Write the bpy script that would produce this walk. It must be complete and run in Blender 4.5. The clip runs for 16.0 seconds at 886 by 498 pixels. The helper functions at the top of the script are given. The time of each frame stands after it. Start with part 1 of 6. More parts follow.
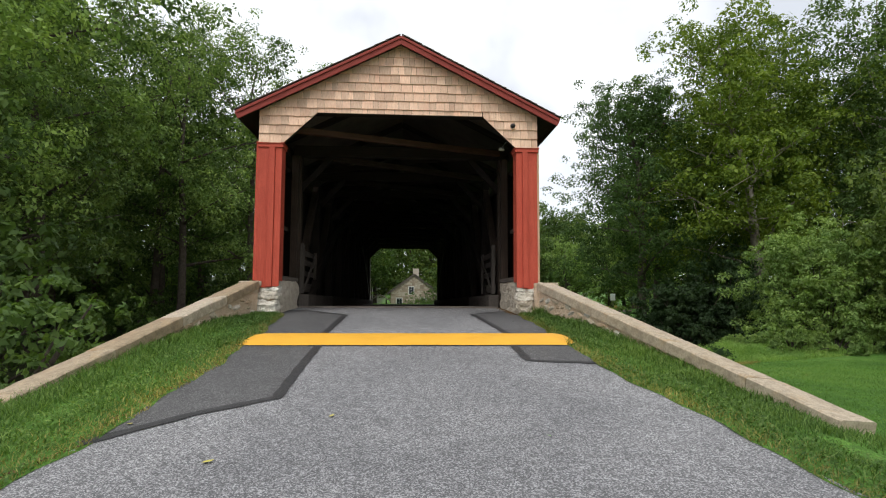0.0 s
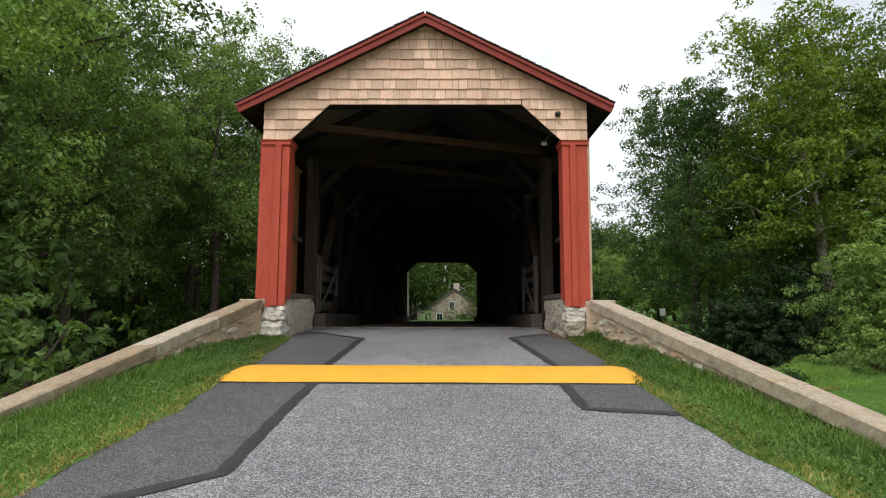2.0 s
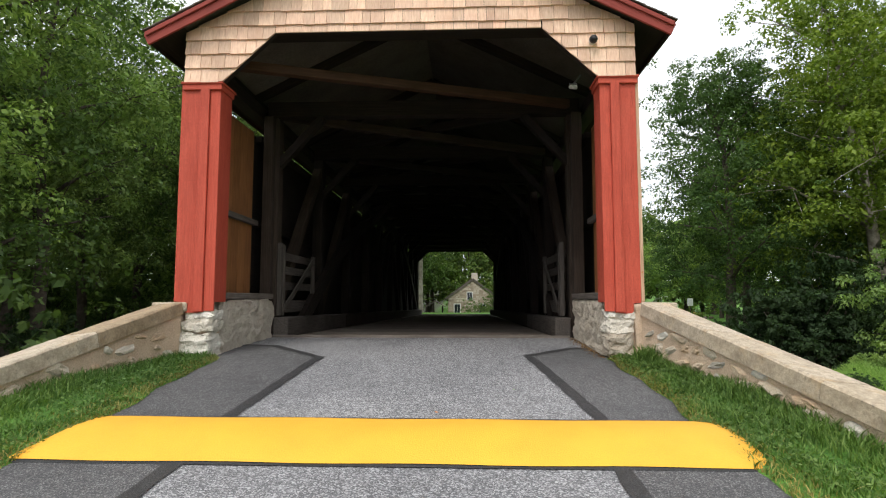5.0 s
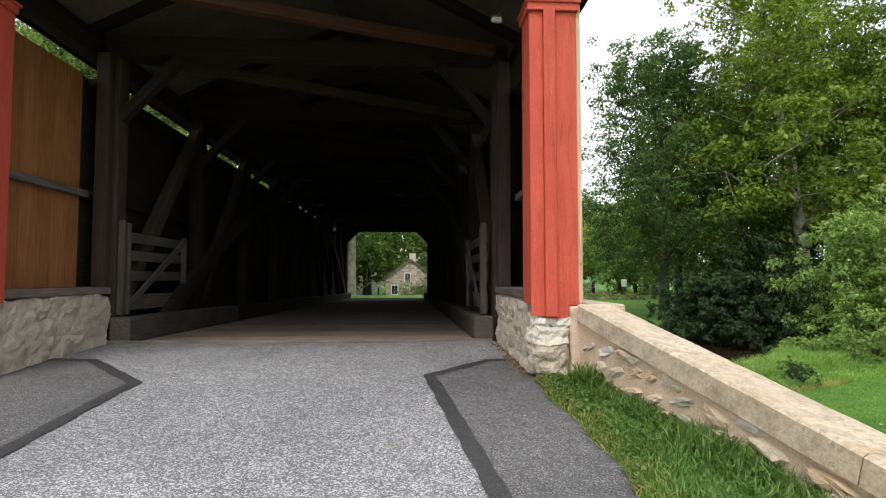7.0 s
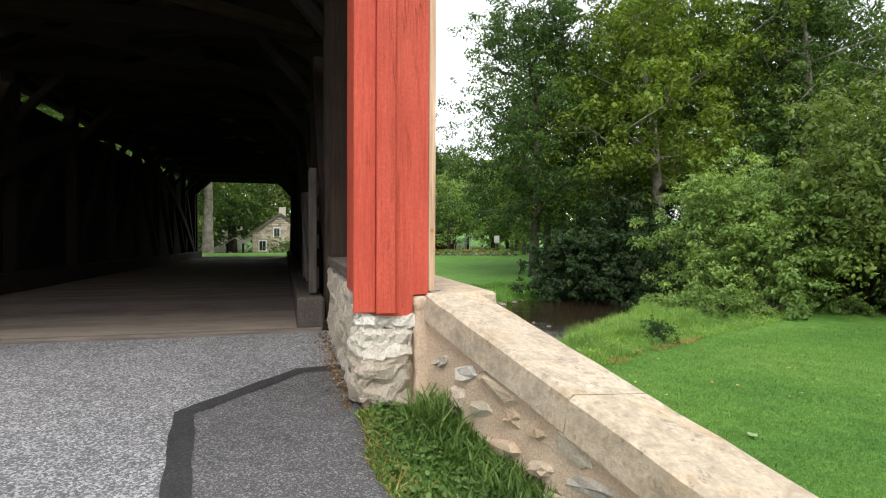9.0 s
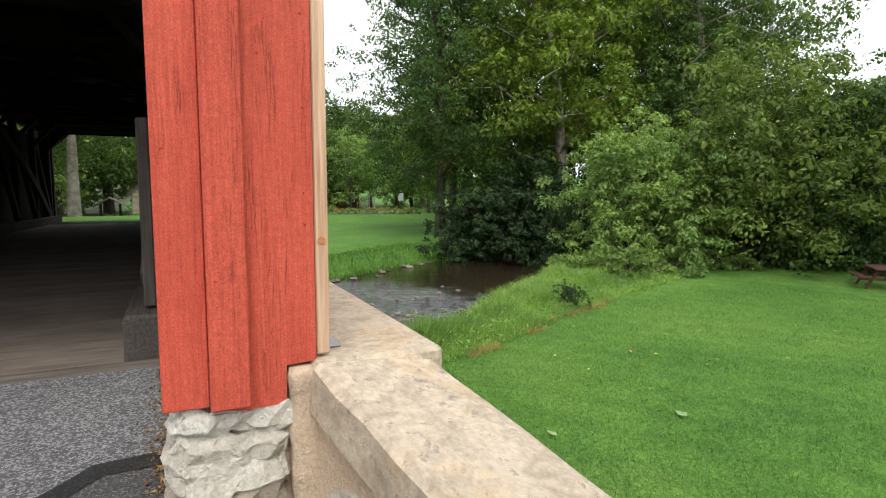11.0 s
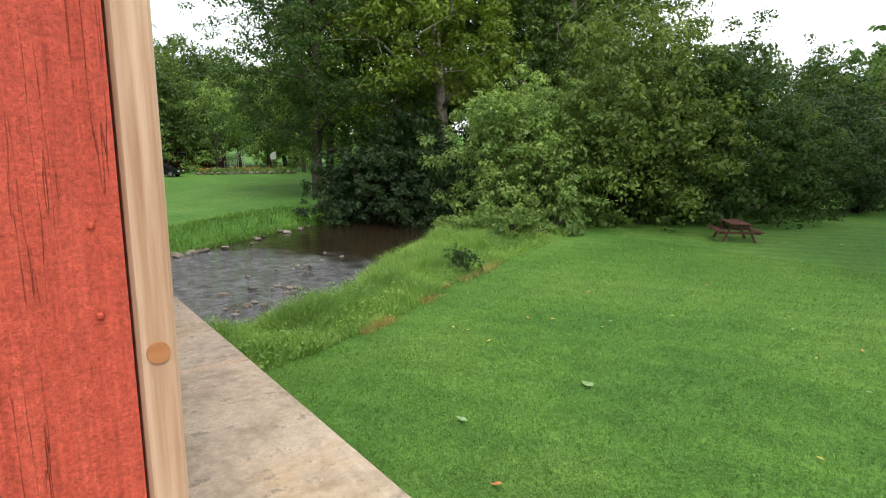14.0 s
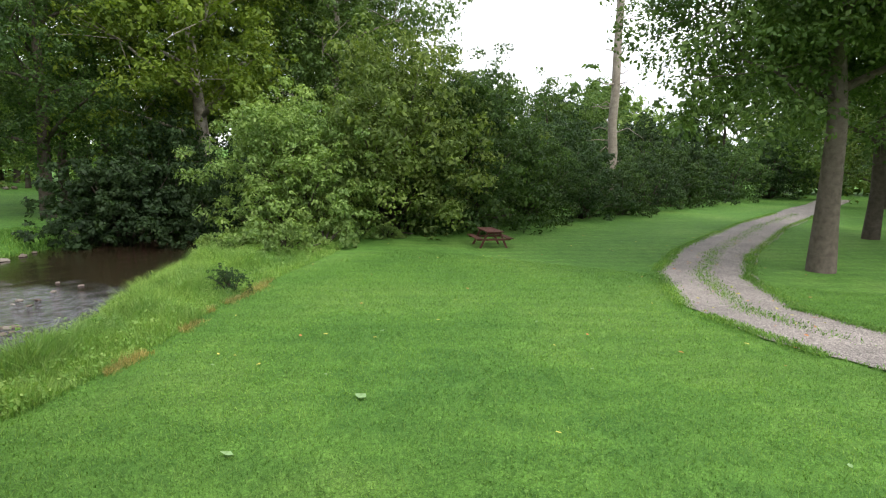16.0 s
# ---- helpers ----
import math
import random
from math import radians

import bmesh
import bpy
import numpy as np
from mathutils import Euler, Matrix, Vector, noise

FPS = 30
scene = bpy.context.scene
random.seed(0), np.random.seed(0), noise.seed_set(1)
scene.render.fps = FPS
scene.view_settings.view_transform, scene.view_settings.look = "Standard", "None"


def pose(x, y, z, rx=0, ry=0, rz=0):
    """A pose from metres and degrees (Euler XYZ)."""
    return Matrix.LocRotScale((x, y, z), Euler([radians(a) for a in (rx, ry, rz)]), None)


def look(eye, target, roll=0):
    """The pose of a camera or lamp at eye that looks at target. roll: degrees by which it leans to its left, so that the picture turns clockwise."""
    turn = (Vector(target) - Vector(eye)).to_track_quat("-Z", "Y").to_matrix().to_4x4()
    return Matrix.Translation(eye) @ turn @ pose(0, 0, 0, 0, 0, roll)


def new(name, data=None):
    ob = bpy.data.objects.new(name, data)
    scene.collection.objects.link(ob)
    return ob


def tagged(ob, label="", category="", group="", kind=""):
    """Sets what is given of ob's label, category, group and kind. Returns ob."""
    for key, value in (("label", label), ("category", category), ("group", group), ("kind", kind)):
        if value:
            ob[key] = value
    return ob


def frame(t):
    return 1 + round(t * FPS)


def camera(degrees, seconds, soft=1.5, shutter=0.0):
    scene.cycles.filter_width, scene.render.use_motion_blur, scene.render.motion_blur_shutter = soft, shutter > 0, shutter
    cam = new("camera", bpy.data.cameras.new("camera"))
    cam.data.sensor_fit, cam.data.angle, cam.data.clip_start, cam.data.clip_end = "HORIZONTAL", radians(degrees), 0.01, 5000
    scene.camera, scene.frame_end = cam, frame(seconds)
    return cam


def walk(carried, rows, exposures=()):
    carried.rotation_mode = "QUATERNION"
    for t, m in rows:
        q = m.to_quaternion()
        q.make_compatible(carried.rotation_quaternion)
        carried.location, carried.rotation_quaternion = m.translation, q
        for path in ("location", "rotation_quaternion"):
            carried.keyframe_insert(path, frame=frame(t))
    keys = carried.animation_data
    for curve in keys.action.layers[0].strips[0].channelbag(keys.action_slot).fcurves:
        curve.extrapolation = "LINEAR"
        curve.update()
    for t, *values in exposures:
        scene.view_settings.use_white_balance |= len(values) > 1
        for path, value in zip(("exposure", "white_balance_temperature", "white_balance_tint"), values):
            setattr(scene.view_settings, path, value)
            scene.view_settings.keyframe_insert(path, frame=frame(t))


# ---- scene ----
cam = camera(75.4, 16.0, 1.15)
METRES, EYE, TILT, LEAN, TURN = 11.2, 1.5, 0.0, 0.0, -3.7
ROWS = [
    (0.0, 0.0, 0.0, 0.0, -0.02, 4.62, -0.26),
    (0.5, 0.005, 0.0366, 0.0027, 2.62, 5.76, -0.27),
    (1.0, 0.0049, 0.0748, 0.0041, 3.18, 6.52, -0.26),
    (1.5, 0.0085, 0.1126, 0.0058, 4.15, 6.38, -0.25),
    (2.0, 0.0132, 0.1518, 0.0083, 4.18, 6.04, -0.2),
    (2.5, 0.0134, 0.1892, 0.0123, 4.58, 5.81, -0.14),
    (3.0, 0.0187, 0.2285, 0.0136, 5.79, 5.64, -0.11),
    (3.5, 0.0185, 0.2708, 0.0167, 5.41, 6.08, -0.08),
    (4.0, 0.0218, 0.3092, 0.0203, 6.28, 5.86, -0.04),
    (6.5, 0.049, 0.5224, 0.0376, 4.87, 3.49, 0.07),
    (7.0, 0.064, 0.5574, 0.0425, 0.36, 2.96, -0.02),
    (7.5, 0.0784, 0.5961, 0.0465, -3.51, 1.98, -0.09),
    (8.0, 0.094, 0.6352, 0.0472, -5.99, 0.92, -0.14),
    (8.5, 0.1044, 0.679, 0.0487, -9.32, -0.85, -0.22),
    (9.0, 0.1149, 0.7206, 0.0524, -11.77, -1.5, -0.31),
    (9.5, 0.1239, 0.761, 0.0597, -15.56, -1.79, -0.45),
    (10.0, 0.1264, 0.7912, 0.0646, -19.03, -2.56, -0.51),
    (12.5, 0.1663, 0.9261, 0.0693, -22.22, -9.95, -0.65),
    (13.0, 0.1590, 0.9363, 0.0720, -23.43, -10.33, -0.54),
    (13.5, 0.1552, 0.942, 0.0727, -28.13, -10.03, -0.35),
    (14.0, 0.1618, 0.9449, 0.0732, -33.61, -9.89, -0.19),
    (14.5, 0.1708, 0.9453, 0.0731, -40.09, -9.62, -0.23),
    (15.0, 0.1748, 0.9415, 0.0746, -46.49, -9.28, -0.35),
    (15.5, 0.1773, 0.9391, 0.0732, -52.03, -8.65, -0.52),
    (16.0, 0.1781, 0.9363, 0.0739, -55.65, -8.36, -0.68),
]
walk(cam, [(t, pose(0, 0, EYE, TILT, LEAN, TURN) @ pose(METRES * x, METRES * y, METRES * z, 90 + pitch, roll, yaw)) for t, x, y, z, yaw, pitch, roll in ROWS],
     ((0, 0.0), (3, 0.14), (4.2, 0.3), (6.3, 0.56), (7, 0.66), (8.5, 0.74), (9.5, 0.78), (10.2, 0.72), (12.3, 0.57), (13, 0.55), (14, 0.6), (14.5, 0.67), (15.5, 0.76), (16, 0.78)))

# ---------------------------------------------------------------- world and sun
world = bpy.data.worlds.new("overcast_sky")
scene.world = world
world.use_nodes = True
wn, wl = world.node_tree.nodes, world.node_tree.links
wbg = wn["Background"]
sky = wn.new("ShaderNodeTexSky")
sky.sky_type, sky.sun_disc = 'NISHITA', False
sky.sun_elevation, sky.sun_rotation = radians(52), radians(200)
cloud = wn.new("ShaderNodeTexNoise")
cloud.inputs["Scale"].default_value, cloud.inputs["Detail"].default_value = 2.6, 5
cramp = wn.new("ShaderNodeValToRGB")
cramp.color_ramp.elements[0].position, cramp.color_ramp.elements[0].color = 0.40, (5.9, 6.2, 6.7, 1)
cramp.color_ramp.elements[1].position, cramp.color_ramp.elements[1].color = 0.60, (10.6, 10.7, 10.8, 1)
wmix = wn.new("ShaderNodeMix")
wmix.data_type = 'RGBA'
wmix.inputs["Factor"].default_value = 0.9
wl.new(cloud.outputs["Fac"], cramp.inputs["Fac"])
wl.new(sky.outputs["Color"], wmix.inputs["A"])
wl.new(cramp.outputs["Color"], wmix.inputs["B"])
wl.new(wmix.outputs["Result"], wbg.inputs["Color"])
wbg.inputs["Strength"].default_value = 0.14

sun_data = bpy.data.lights.new("sun", 'SUN')
sun_data.energy, sun_data.angle, sun_data.color = 1.5, radians(25), (1.0, 0.96, 0.9)
sun = new("sun", sun_data)
sun.matrix_world = look((-20, -60, 90), (0, 0, 0))


# ---------------------------------------------------------------- materials
WATER_Z = -2.0


def node_mat(name):
    m = bpy.data.materials.new(name)
    m.use_nodes = True
    n, l = m.node_tree.nodes, m.node_tree.links
    return m, n, l, n["Principled BSDF"]


def coords(n, l, scale=(1, 1, 1), kind="Object"):
    tc, mp = n.new("ShaderNodeTexCoord"), n.new("ShaderNodeMapping")
    mp.inputs["Scale"].default_value = scale
    l.new(tc.outputs[kind], mp.inputs["Vector"])
    return mp.outputs["Vector"]


def noise_tex(n, l, vec, scale, detail=4.0, rough=0.55):
    t = n.new("ShaderNodeTexNoise")
    t.inputs["Scale"].default_value, t.inputs["Detail"].default_value, t.inputs["Roughness"].default_value = scale, detail, rough
    l.new(vec, t.inputs["Vector"])
    return t.outputs["Fac"]


def voro(n, l, vec, scale, out="Distance", feature='F1'):
    t = n.new("ShaderNodeTexVoronoi")
    t.feature = feature
    t.inputs["Scale"].default_value = scale
    l.new(vec, t.inputs["Vector"])
    return t.outputs[out]


def ramp(n, l, fac, *stops):
    r = n.new("ShaderNodeValToRGB")
    e = r.color_ramp.elements
    while len(e) < len(stops):
        e.new(0.5)
    for el, (p, c) in zip(e, stops):
        el.position, el.color = p, (*c, 1)
    l.new(fac, r.inputs["Fac"])
    return r.outputs["Color"]


def mixc(n, l, fac, a, b, mode='MIX'):
    m = n.new("ShaderNodeMix")
    m.data_type, m.blend_type = 'RGBA', mode
    for key, v in (("Factor", fac), ("A", a), ("B", b)):
        if isinstance(v, (int, float)):
            m.inputs[key].default_value = v
        elif isinstance(v, tuple):
            m.inputs[key].default_value = (*v, 1)
        else:
            l.new(v, m.inputs[key])
    return m.outputs["Result"]


def bump(n, l, p, height, strength, dist):
    b = n.new("ShaderNodeBump")
    b.inputs["Strength"].default_value, b.inputs["Distance"].default_value = strength, dist
    l.new(height, b.inputs["Height"])
    l.new(b.outputs["Normal"], p.inputs["Normal"])


def wood_mat(name, dark, light, rough=0.8, stain=None, vary=0.35, relief=0.5, flake=None, spec=0.3):
    """Boards and beams: the grain runs along local x."""
    m, n, l, p = node_mat(name)
    oi = n.new("ShaderNodeObjectInfo")
    v = coords(n, l, (1, 1, 1))
    add = n.new("ShaderNodeVectorMath")
    l.new(v, add.inputs[0])
    sc = n.new("ShaderNodeVectorMath")
    sc.operation = 'SCALE'
    sc.inputs[0].default_value = (7, 13, 5)
    l.new(oi.outputs["Random"], sc.inputs["Scale"])
    l.new(sc.outputs[0], add.inputs[1])
    mp = n.new("ShaderNodeMapping")
    mp.inputs["Scale"].default_value = (1.6, 38, 38)
    l.new(add.outputs[0], mp.inputs["Vector"])
    g = noise_tex(n, l, mp.outputs["Vector"], 1.6, 6, 0.6)
    col = ramp(n, l, g, (0.3, dark), (0.7, light))
    big = noise_tex(n, l, add.outputs[0], 2.3, 4)
    col = mixc(n, l, ramp(n, l, big, (0.42, (0, 0, 0)), (0.72, (0.5, 0.5, 0.5))), col, stain or tuple(c * 0.6 for c in dark))
    hsv = n.new("ShaderNodeHueSaturation")
    mr = n.new("ShaderNodeMapRange")
    mr.inputs["To Min"].default_value, mr.inputs["To Max"].default_value = 1 - vary, 1 + vary
    l.new(oi.outputs["Random"], mr.inputs["Value"])
    l.new(mr.outputs["Result"], hsv.inputs["Value"])
    l.new(col, hsv.inputs["Color"])
    out = hsv.outputs["Color"]
    if flake:
        fl = noise_tex(n, l, mp.outputs["Vector"], 5, 8, 0.75)
        out = mixc(n, l, ramp(n, l, fl, (0.80, (0, 0, 0)), (0.87, (0.7, 0.7, 0.7))), out, flake)
    l.new(out, p.inputs["Base Color"])
    p.inputs["Roughness"].default_value = rough
    p.inputs["Specular IOR Level"].default_value = spec
    if flake:
        def stretched(scale):
            mp2 = n.new("ShaderNodeMapping")
            mp2.inputs["Scale"].default_value = scale
            l.new(add.outputs[0], mp2.inputs["Vector"])
            return mp2.outputs["Vector"]
        grain = noise_tex(n, l, stretched((6, 170, 170)), 1.0, 6, 0.7)
        peel = noise_tex(n, l, add.outputs[0], 210, 4, 0.75)
        lump = noise_tex(n, l, add.outputs[0], 60, 5, 0.7)
        # hair cracks along the grain, where the paint has opened
        band = noise_tex(n, l, stretched((2.6, 66, 66)), 1.0, 3, 0.55)
        line = ramp(n, l, band, (0.491, (1, 1, 1)), (0.498, (0, 0, 0)), (0.502, (0, 0, 0)), (0.509, (1, 1, 1)))
        where = ramp(n, l, noise_tex(n, l, stretched((2.0, 9, 9)), 1.0, 3, 0.6), (0.50, (1, 1, 1)), (0.60, (0, 0, 0)))
        crack = mixc(n, l, where, line, (1.0, 1.0, 1.0))
        out = mixc(n, l, 1.0, out, ramp(n, l, grain, (0.32, (0.86, 0.82, 0.82)), (0.58, (1.12, 1.12, 1.12))), 'MULTIPLY')
        out = mixc(n, l, 1.0, out, ramp(n, l, peel, (0.36, (0.74, 0.70, 0.70)), (0.60, (1.2, 1.2, 1.2))), 'MULTIPLY')
        out = mixc(n, l, 1.0, out, ramp(n, l, lump, (0.34, (0.88, 0.86, 0.86)), (0.62, (1.10, 1.10, 1.10))), 'MULTIPLY')
        out = mixc(n, l, crack, mixc(n, l, 0.32, out, (0.10, 0.022, 0.016)), out)
        l.new(out, p.inputs["Base Color"])
        hgt = mixc(n, l, 0.4, mixc(n, l, 0.45, grain, peel), lump)
        hgt = mixc(n, l, 0.35, hgt, crack)
        bump(n, l, p, hgt, 1.0, 0.008)
        return m
    bump(n, l, p, g, relief, 0.004)
    return m


def plain_mat(name, color, rough=0.6, metal=0.0, vary=0.18, scale=6, fine=60, relief=0.2, dist=0.003, spec=0.4):
    m, n, l, p = node_mat(name)
    v = coords(n, l)
    a, b = noise_tex(n, l, v, scale), noise_tex(n, l, v, fine, 6)
    lo, hi = tuple(c * (1 - vary) for c in color), tuple(min(1, c * (1 + vary)) for c in color)
    col = ramp(n, l, a, (0.3, lo), (0.7, hi))
    col = mixc(n, l, 0.35, col, ramp(n, l, b, (0.35, lo), (0.65, hi)))
    l.new(col, p.inputs["Base Color"])
    p.inputs["Roughness"].default_value, p.inputs["Metallic"].default_value = rough, metal
    p.inputs["Specular IOR Level"].default_value = spec
    bump(n, l, p, b, relief, dist)
    return m


def asphalt_mat(name, base, chip, share, size=95, rough=0.85):
    m, n, l, p = node_mat(name)
    v = coords(n, l)
    vo = n.new("ShaderNodeTexVoronoi")
    vo.inputs["Scale"].default_value = size
    l.new(v, vo.inputs["Vector"])
    sep = n.new("ShaderNodeSeparateColor")
    l.new(vo.outputs["Color"], sep.inputs["Color"])
    chips = ramp(n, l, sep.outputs["Red"], (0.0, tuple(c * 0.66 for c in base)), (share, base), (min(share + 0.25, 0.95), chip), (1.0, tuple(min(1, c * 1.45) for c in chip)))
    stain = noise_tex(n, l, v, 0.55, 5, 0.6)
    col = mixc(n, l, 1.0, chips, ramp(n, l, stain, (0.3, (0.74, 0.74, 0.75)), (0.7, (1.12, 1.11, 1.1))), 'MULTIPLY')
    mid = noise_tex(n, l, v, 9, 3)
    col = mixc(n, l, 1.0, col, ramp(n, l, mid, (0.3, (0.85, 0.85, 0.85)), (0.7, (1.1, 1.1, 1.1))), 'MULTIPLY')
    l.new(col, p.inputs["Base Color"])
    p.inputs["Roughness"].default_value = rough
    p.inputs["Specular IOR Level"].default_value = 0.35
    bump(n, l, p, vo.outputs["Distance"], 0.6, 0.004)
    return m


def stone_mat(name, stops, scale=3.0, rough=0.9, relief=0.7, dist=0.012, by_object=True, lichen=None, ochre=None):
    m, n, l, p = node_mat(name)
    v = coords(n, l)
    a = noise_tex(n, l, v, scale, 5, 0.6)
    b = noise_tex(n, l, v, scale * 14, 6, 0.7)
    if by_object:
        oi = n.new("ShaderNodeObjectInfo")
        mth = n.new("ShaderNodeMath")
        mth.operation = 'MULTIPLY_ADD'
        l.new(a, mth.inputs[0])
        mth.inputs[1].default_value = 0.35
        sub = n.new("ShaderNodeMath")
        sub.operation = 'MULTIPLY'
        l.new(oi.outputs["Random"], sub.inputs[0])
        sub.inputs[1].default_value = 0.75
        l.new(sub.outputs[0], mth.inputs[2])
        fac = mth.outputs[0]
    else:
        fac = a
    col = ramp(n, l, fac, *stops)
    col = mixc(n, l, 1.0, col, ramp(n, l, b, (0.3, (0.72, 0.72, 0.72)), (0.7, (1.15, 1.15, 1.15))), 'MULTIPLY')
    if ochre:
        c = noise_tex(n, l, v, 2.1, 5, 0.7)
        col = mixc(n, l, ramp(n, l, c, (0.55, (0, 0, 0)), (0.70, (0.65, 0.65, 0.65))), col, ochre)
        streak = noise_tex(n, l, v, 7.5, 7, 0.72)
        col = mixc(n, l, 1.0, col, ramp(n, l, streak, (0.34, (0.74, 0.72, 0.70)), (0.60, (1.12, 1.12, 1.12))), 'MULTIPLY')
    if lichen:
        c = noise_tex(n, l, v, 19, 7, 0.8)
        col = mixc(n, l, ramp(n, l, c, (0.56, (0, 0, 0)), (0.63, (0.7, 0.7, 0.7))), col, lichen)
    l.new(col, p.inputs["Base Color"])
    p.inputs["Roughness"].default_value = rough
    p.inputs["Specular IOR Level"].default_value = 0.25
    mth2 = n.new("ShaderNodeMath")
    l.new(a, mth2.inputs[0])
    l.new(b, mth2.inputs[1])
    bump(n, l, p, mth2.outputs[0], relief, dist)
    return m


def leaf_mat(name, dark, mid, light, through_light=0.40, gloss=0.55):
    """Leaves: tone varies leaf by leaf and tree by tree."""
    m, n, l, p = node_mat(name)
    geo, oi = n.new("ShaderNodeNewGeometry"), n.new("ShaderNodeObjectInfo")
    col = ramp(n, l, geo.outputs["Random Per Island"], (0.0, dark), (0.55, mid), (1.0, light))
    v = coords(n, l)
    patch = noise_tex(n, l, v, 0.45, 2)
    col = mixc(n, l, 1.0, col, ramp(n, l, patch, (0.3, (0.72, 0.78, 0.8)), (0.7, (1.22, 1.16, 1.0))), 'MULTIPLY')
    hsv = n.new("ShaderNodeHueSaturation")
    mr = n.new("ShaderNodeMapRange")
    mr.inputs["To Min"].default_value, mr.inputs["To Max"].default_value = 0.82, 1.2
    l.new(oi.outputs["Random"], mr.inputs["Value"])
    l.new(mr.outputs["Result"], hsv.inputs["Value"])
    l.new(col, hsv.inputs["Color"])
    l.new(hsv.outputs["Color"], p.inputs["Base Color"])
    p.inputs["Roughness"].default_value = gloss
    p.inputs["Specular IOR Level"].default_value = 0.22
    tr = n.new("ShaderNodeBsdfTranslucent")
    l.new(mixc(n, l, 1.0, hsv.outputs["Color"], (1.25, 1.3, 0.6), 'MULTIPLY'), tr.inputs["Color"])
    ms = n.new("ShaderNodeMixShader")
    ms.inputs[0].default_value = through_light
    l.new(p.outputs[0], ms.inputs[1])
    l.new(tr.outputs[0], ms.inputs[2])
    l.new(ms.outputs[0], n["Material Output"].inputs["Surface"])
    return m


def lawn_mat():
    m, n, l, p = node_mat("lawn_grass")
    v = coords(n, l)
    a = noise_tex(n, l, v, 0.22, 5, 0.6)
    b = noise_tex(n, l, v, 3.5, 6, 0.65)
    f = noise_tex(n, l, v, 42, 5, 0.7)
    tuft = noise_tex(n, l, v, 13, 5, 0.75)
    col = ramp(n, l, a, (0.3, (0.064, 0.162, 0.030)), (0.52, (0.086, 0.198, 0.036)), (0.72, (0.120, 0.226, 0.050)))
    col = mixc(n, l, 1.0, col, ramp(n, l, b, (0.3, (0.77, 0.81, 0.80)), (0.7, (1.22, 1.16, 1.14))), 'MULTIPLY')
    col = mixc(n, l, 1.0, col, ramp(n, l, f, (0.32, (0.58, 0.60, 0.55)), (0.68, (1.5, 1.42, 1.4))), 'MULTIPLY')
    col = mixc(n, l, 1.0, col, ramp(n, l, tuft, (0.36, (0.66, 0.68, 0.66)), (0.64, (1.32, 1.27, 1.3))), 'MULTIPLY')
    wv = n.new("ShaderNodeTexWave")
    wv.inputs["Scale"].default_value, wv.inputs["Distortion"].default_value, wv.inputs["Detail"].default_value = 0.32, 2.5, 2
    mpw = n.new("ShaderNodeMapping")
    mpw.inputs["Rotation"].default_value = (0, 0, radians(-35))
    l.new(v, mpw.inputs["Vector"])
    l.new(mpw.outputs["Vector"], wv.inputs["Vector"])
    col = mixc(n, l, 1.0, col, ramp(n, l, wv.outputs["Fac"], (0.2, (0.94, 0.95, 0.95)), (0.8, (1.07, 1.06, 1.04))), 'MULTIPLY')
    # woodland floor west of the road: leaf litter and moss
    sep = n.new("ShaderNodeSeparateXYZ")
    l.new(v, sep.inputs[0])
    wob = n.new("ShaderNodeMath")
    wob.operation = 'MULTIPLY_ADD'
    l.new(b, wob.inputs[0])
    wob.inputs[1].default_value = -3.0
    l.new(sep.outputs["X"], wob.inputs[2])
    mr = n.new("ShaderNodeMapRange")
    for key, val in (("From Min", -7.5), ("From Max", -5.5), ("To Min", 1.0), ("To Max", 0.0)):
        mr.inputs[key].default_value = val
    l.new(wob.outputs[0], mr.inputs["Value"])
    col = mixc(n, l, mr.outputs["Result"], col, ramp(n, l, f, (0.3, (0.018, 0.026, 0.010)), (0.7, (0.050, 0.060, 0.024))))
    l.new(col, p.inputs["Base Color"])
    p.inputs["Roughness"].default_value = 0.85
    p.inputs["Specular IOR Level"].default_value = 0.15
    bump(n, l, p, f, 0.7, 0.03)
    return m


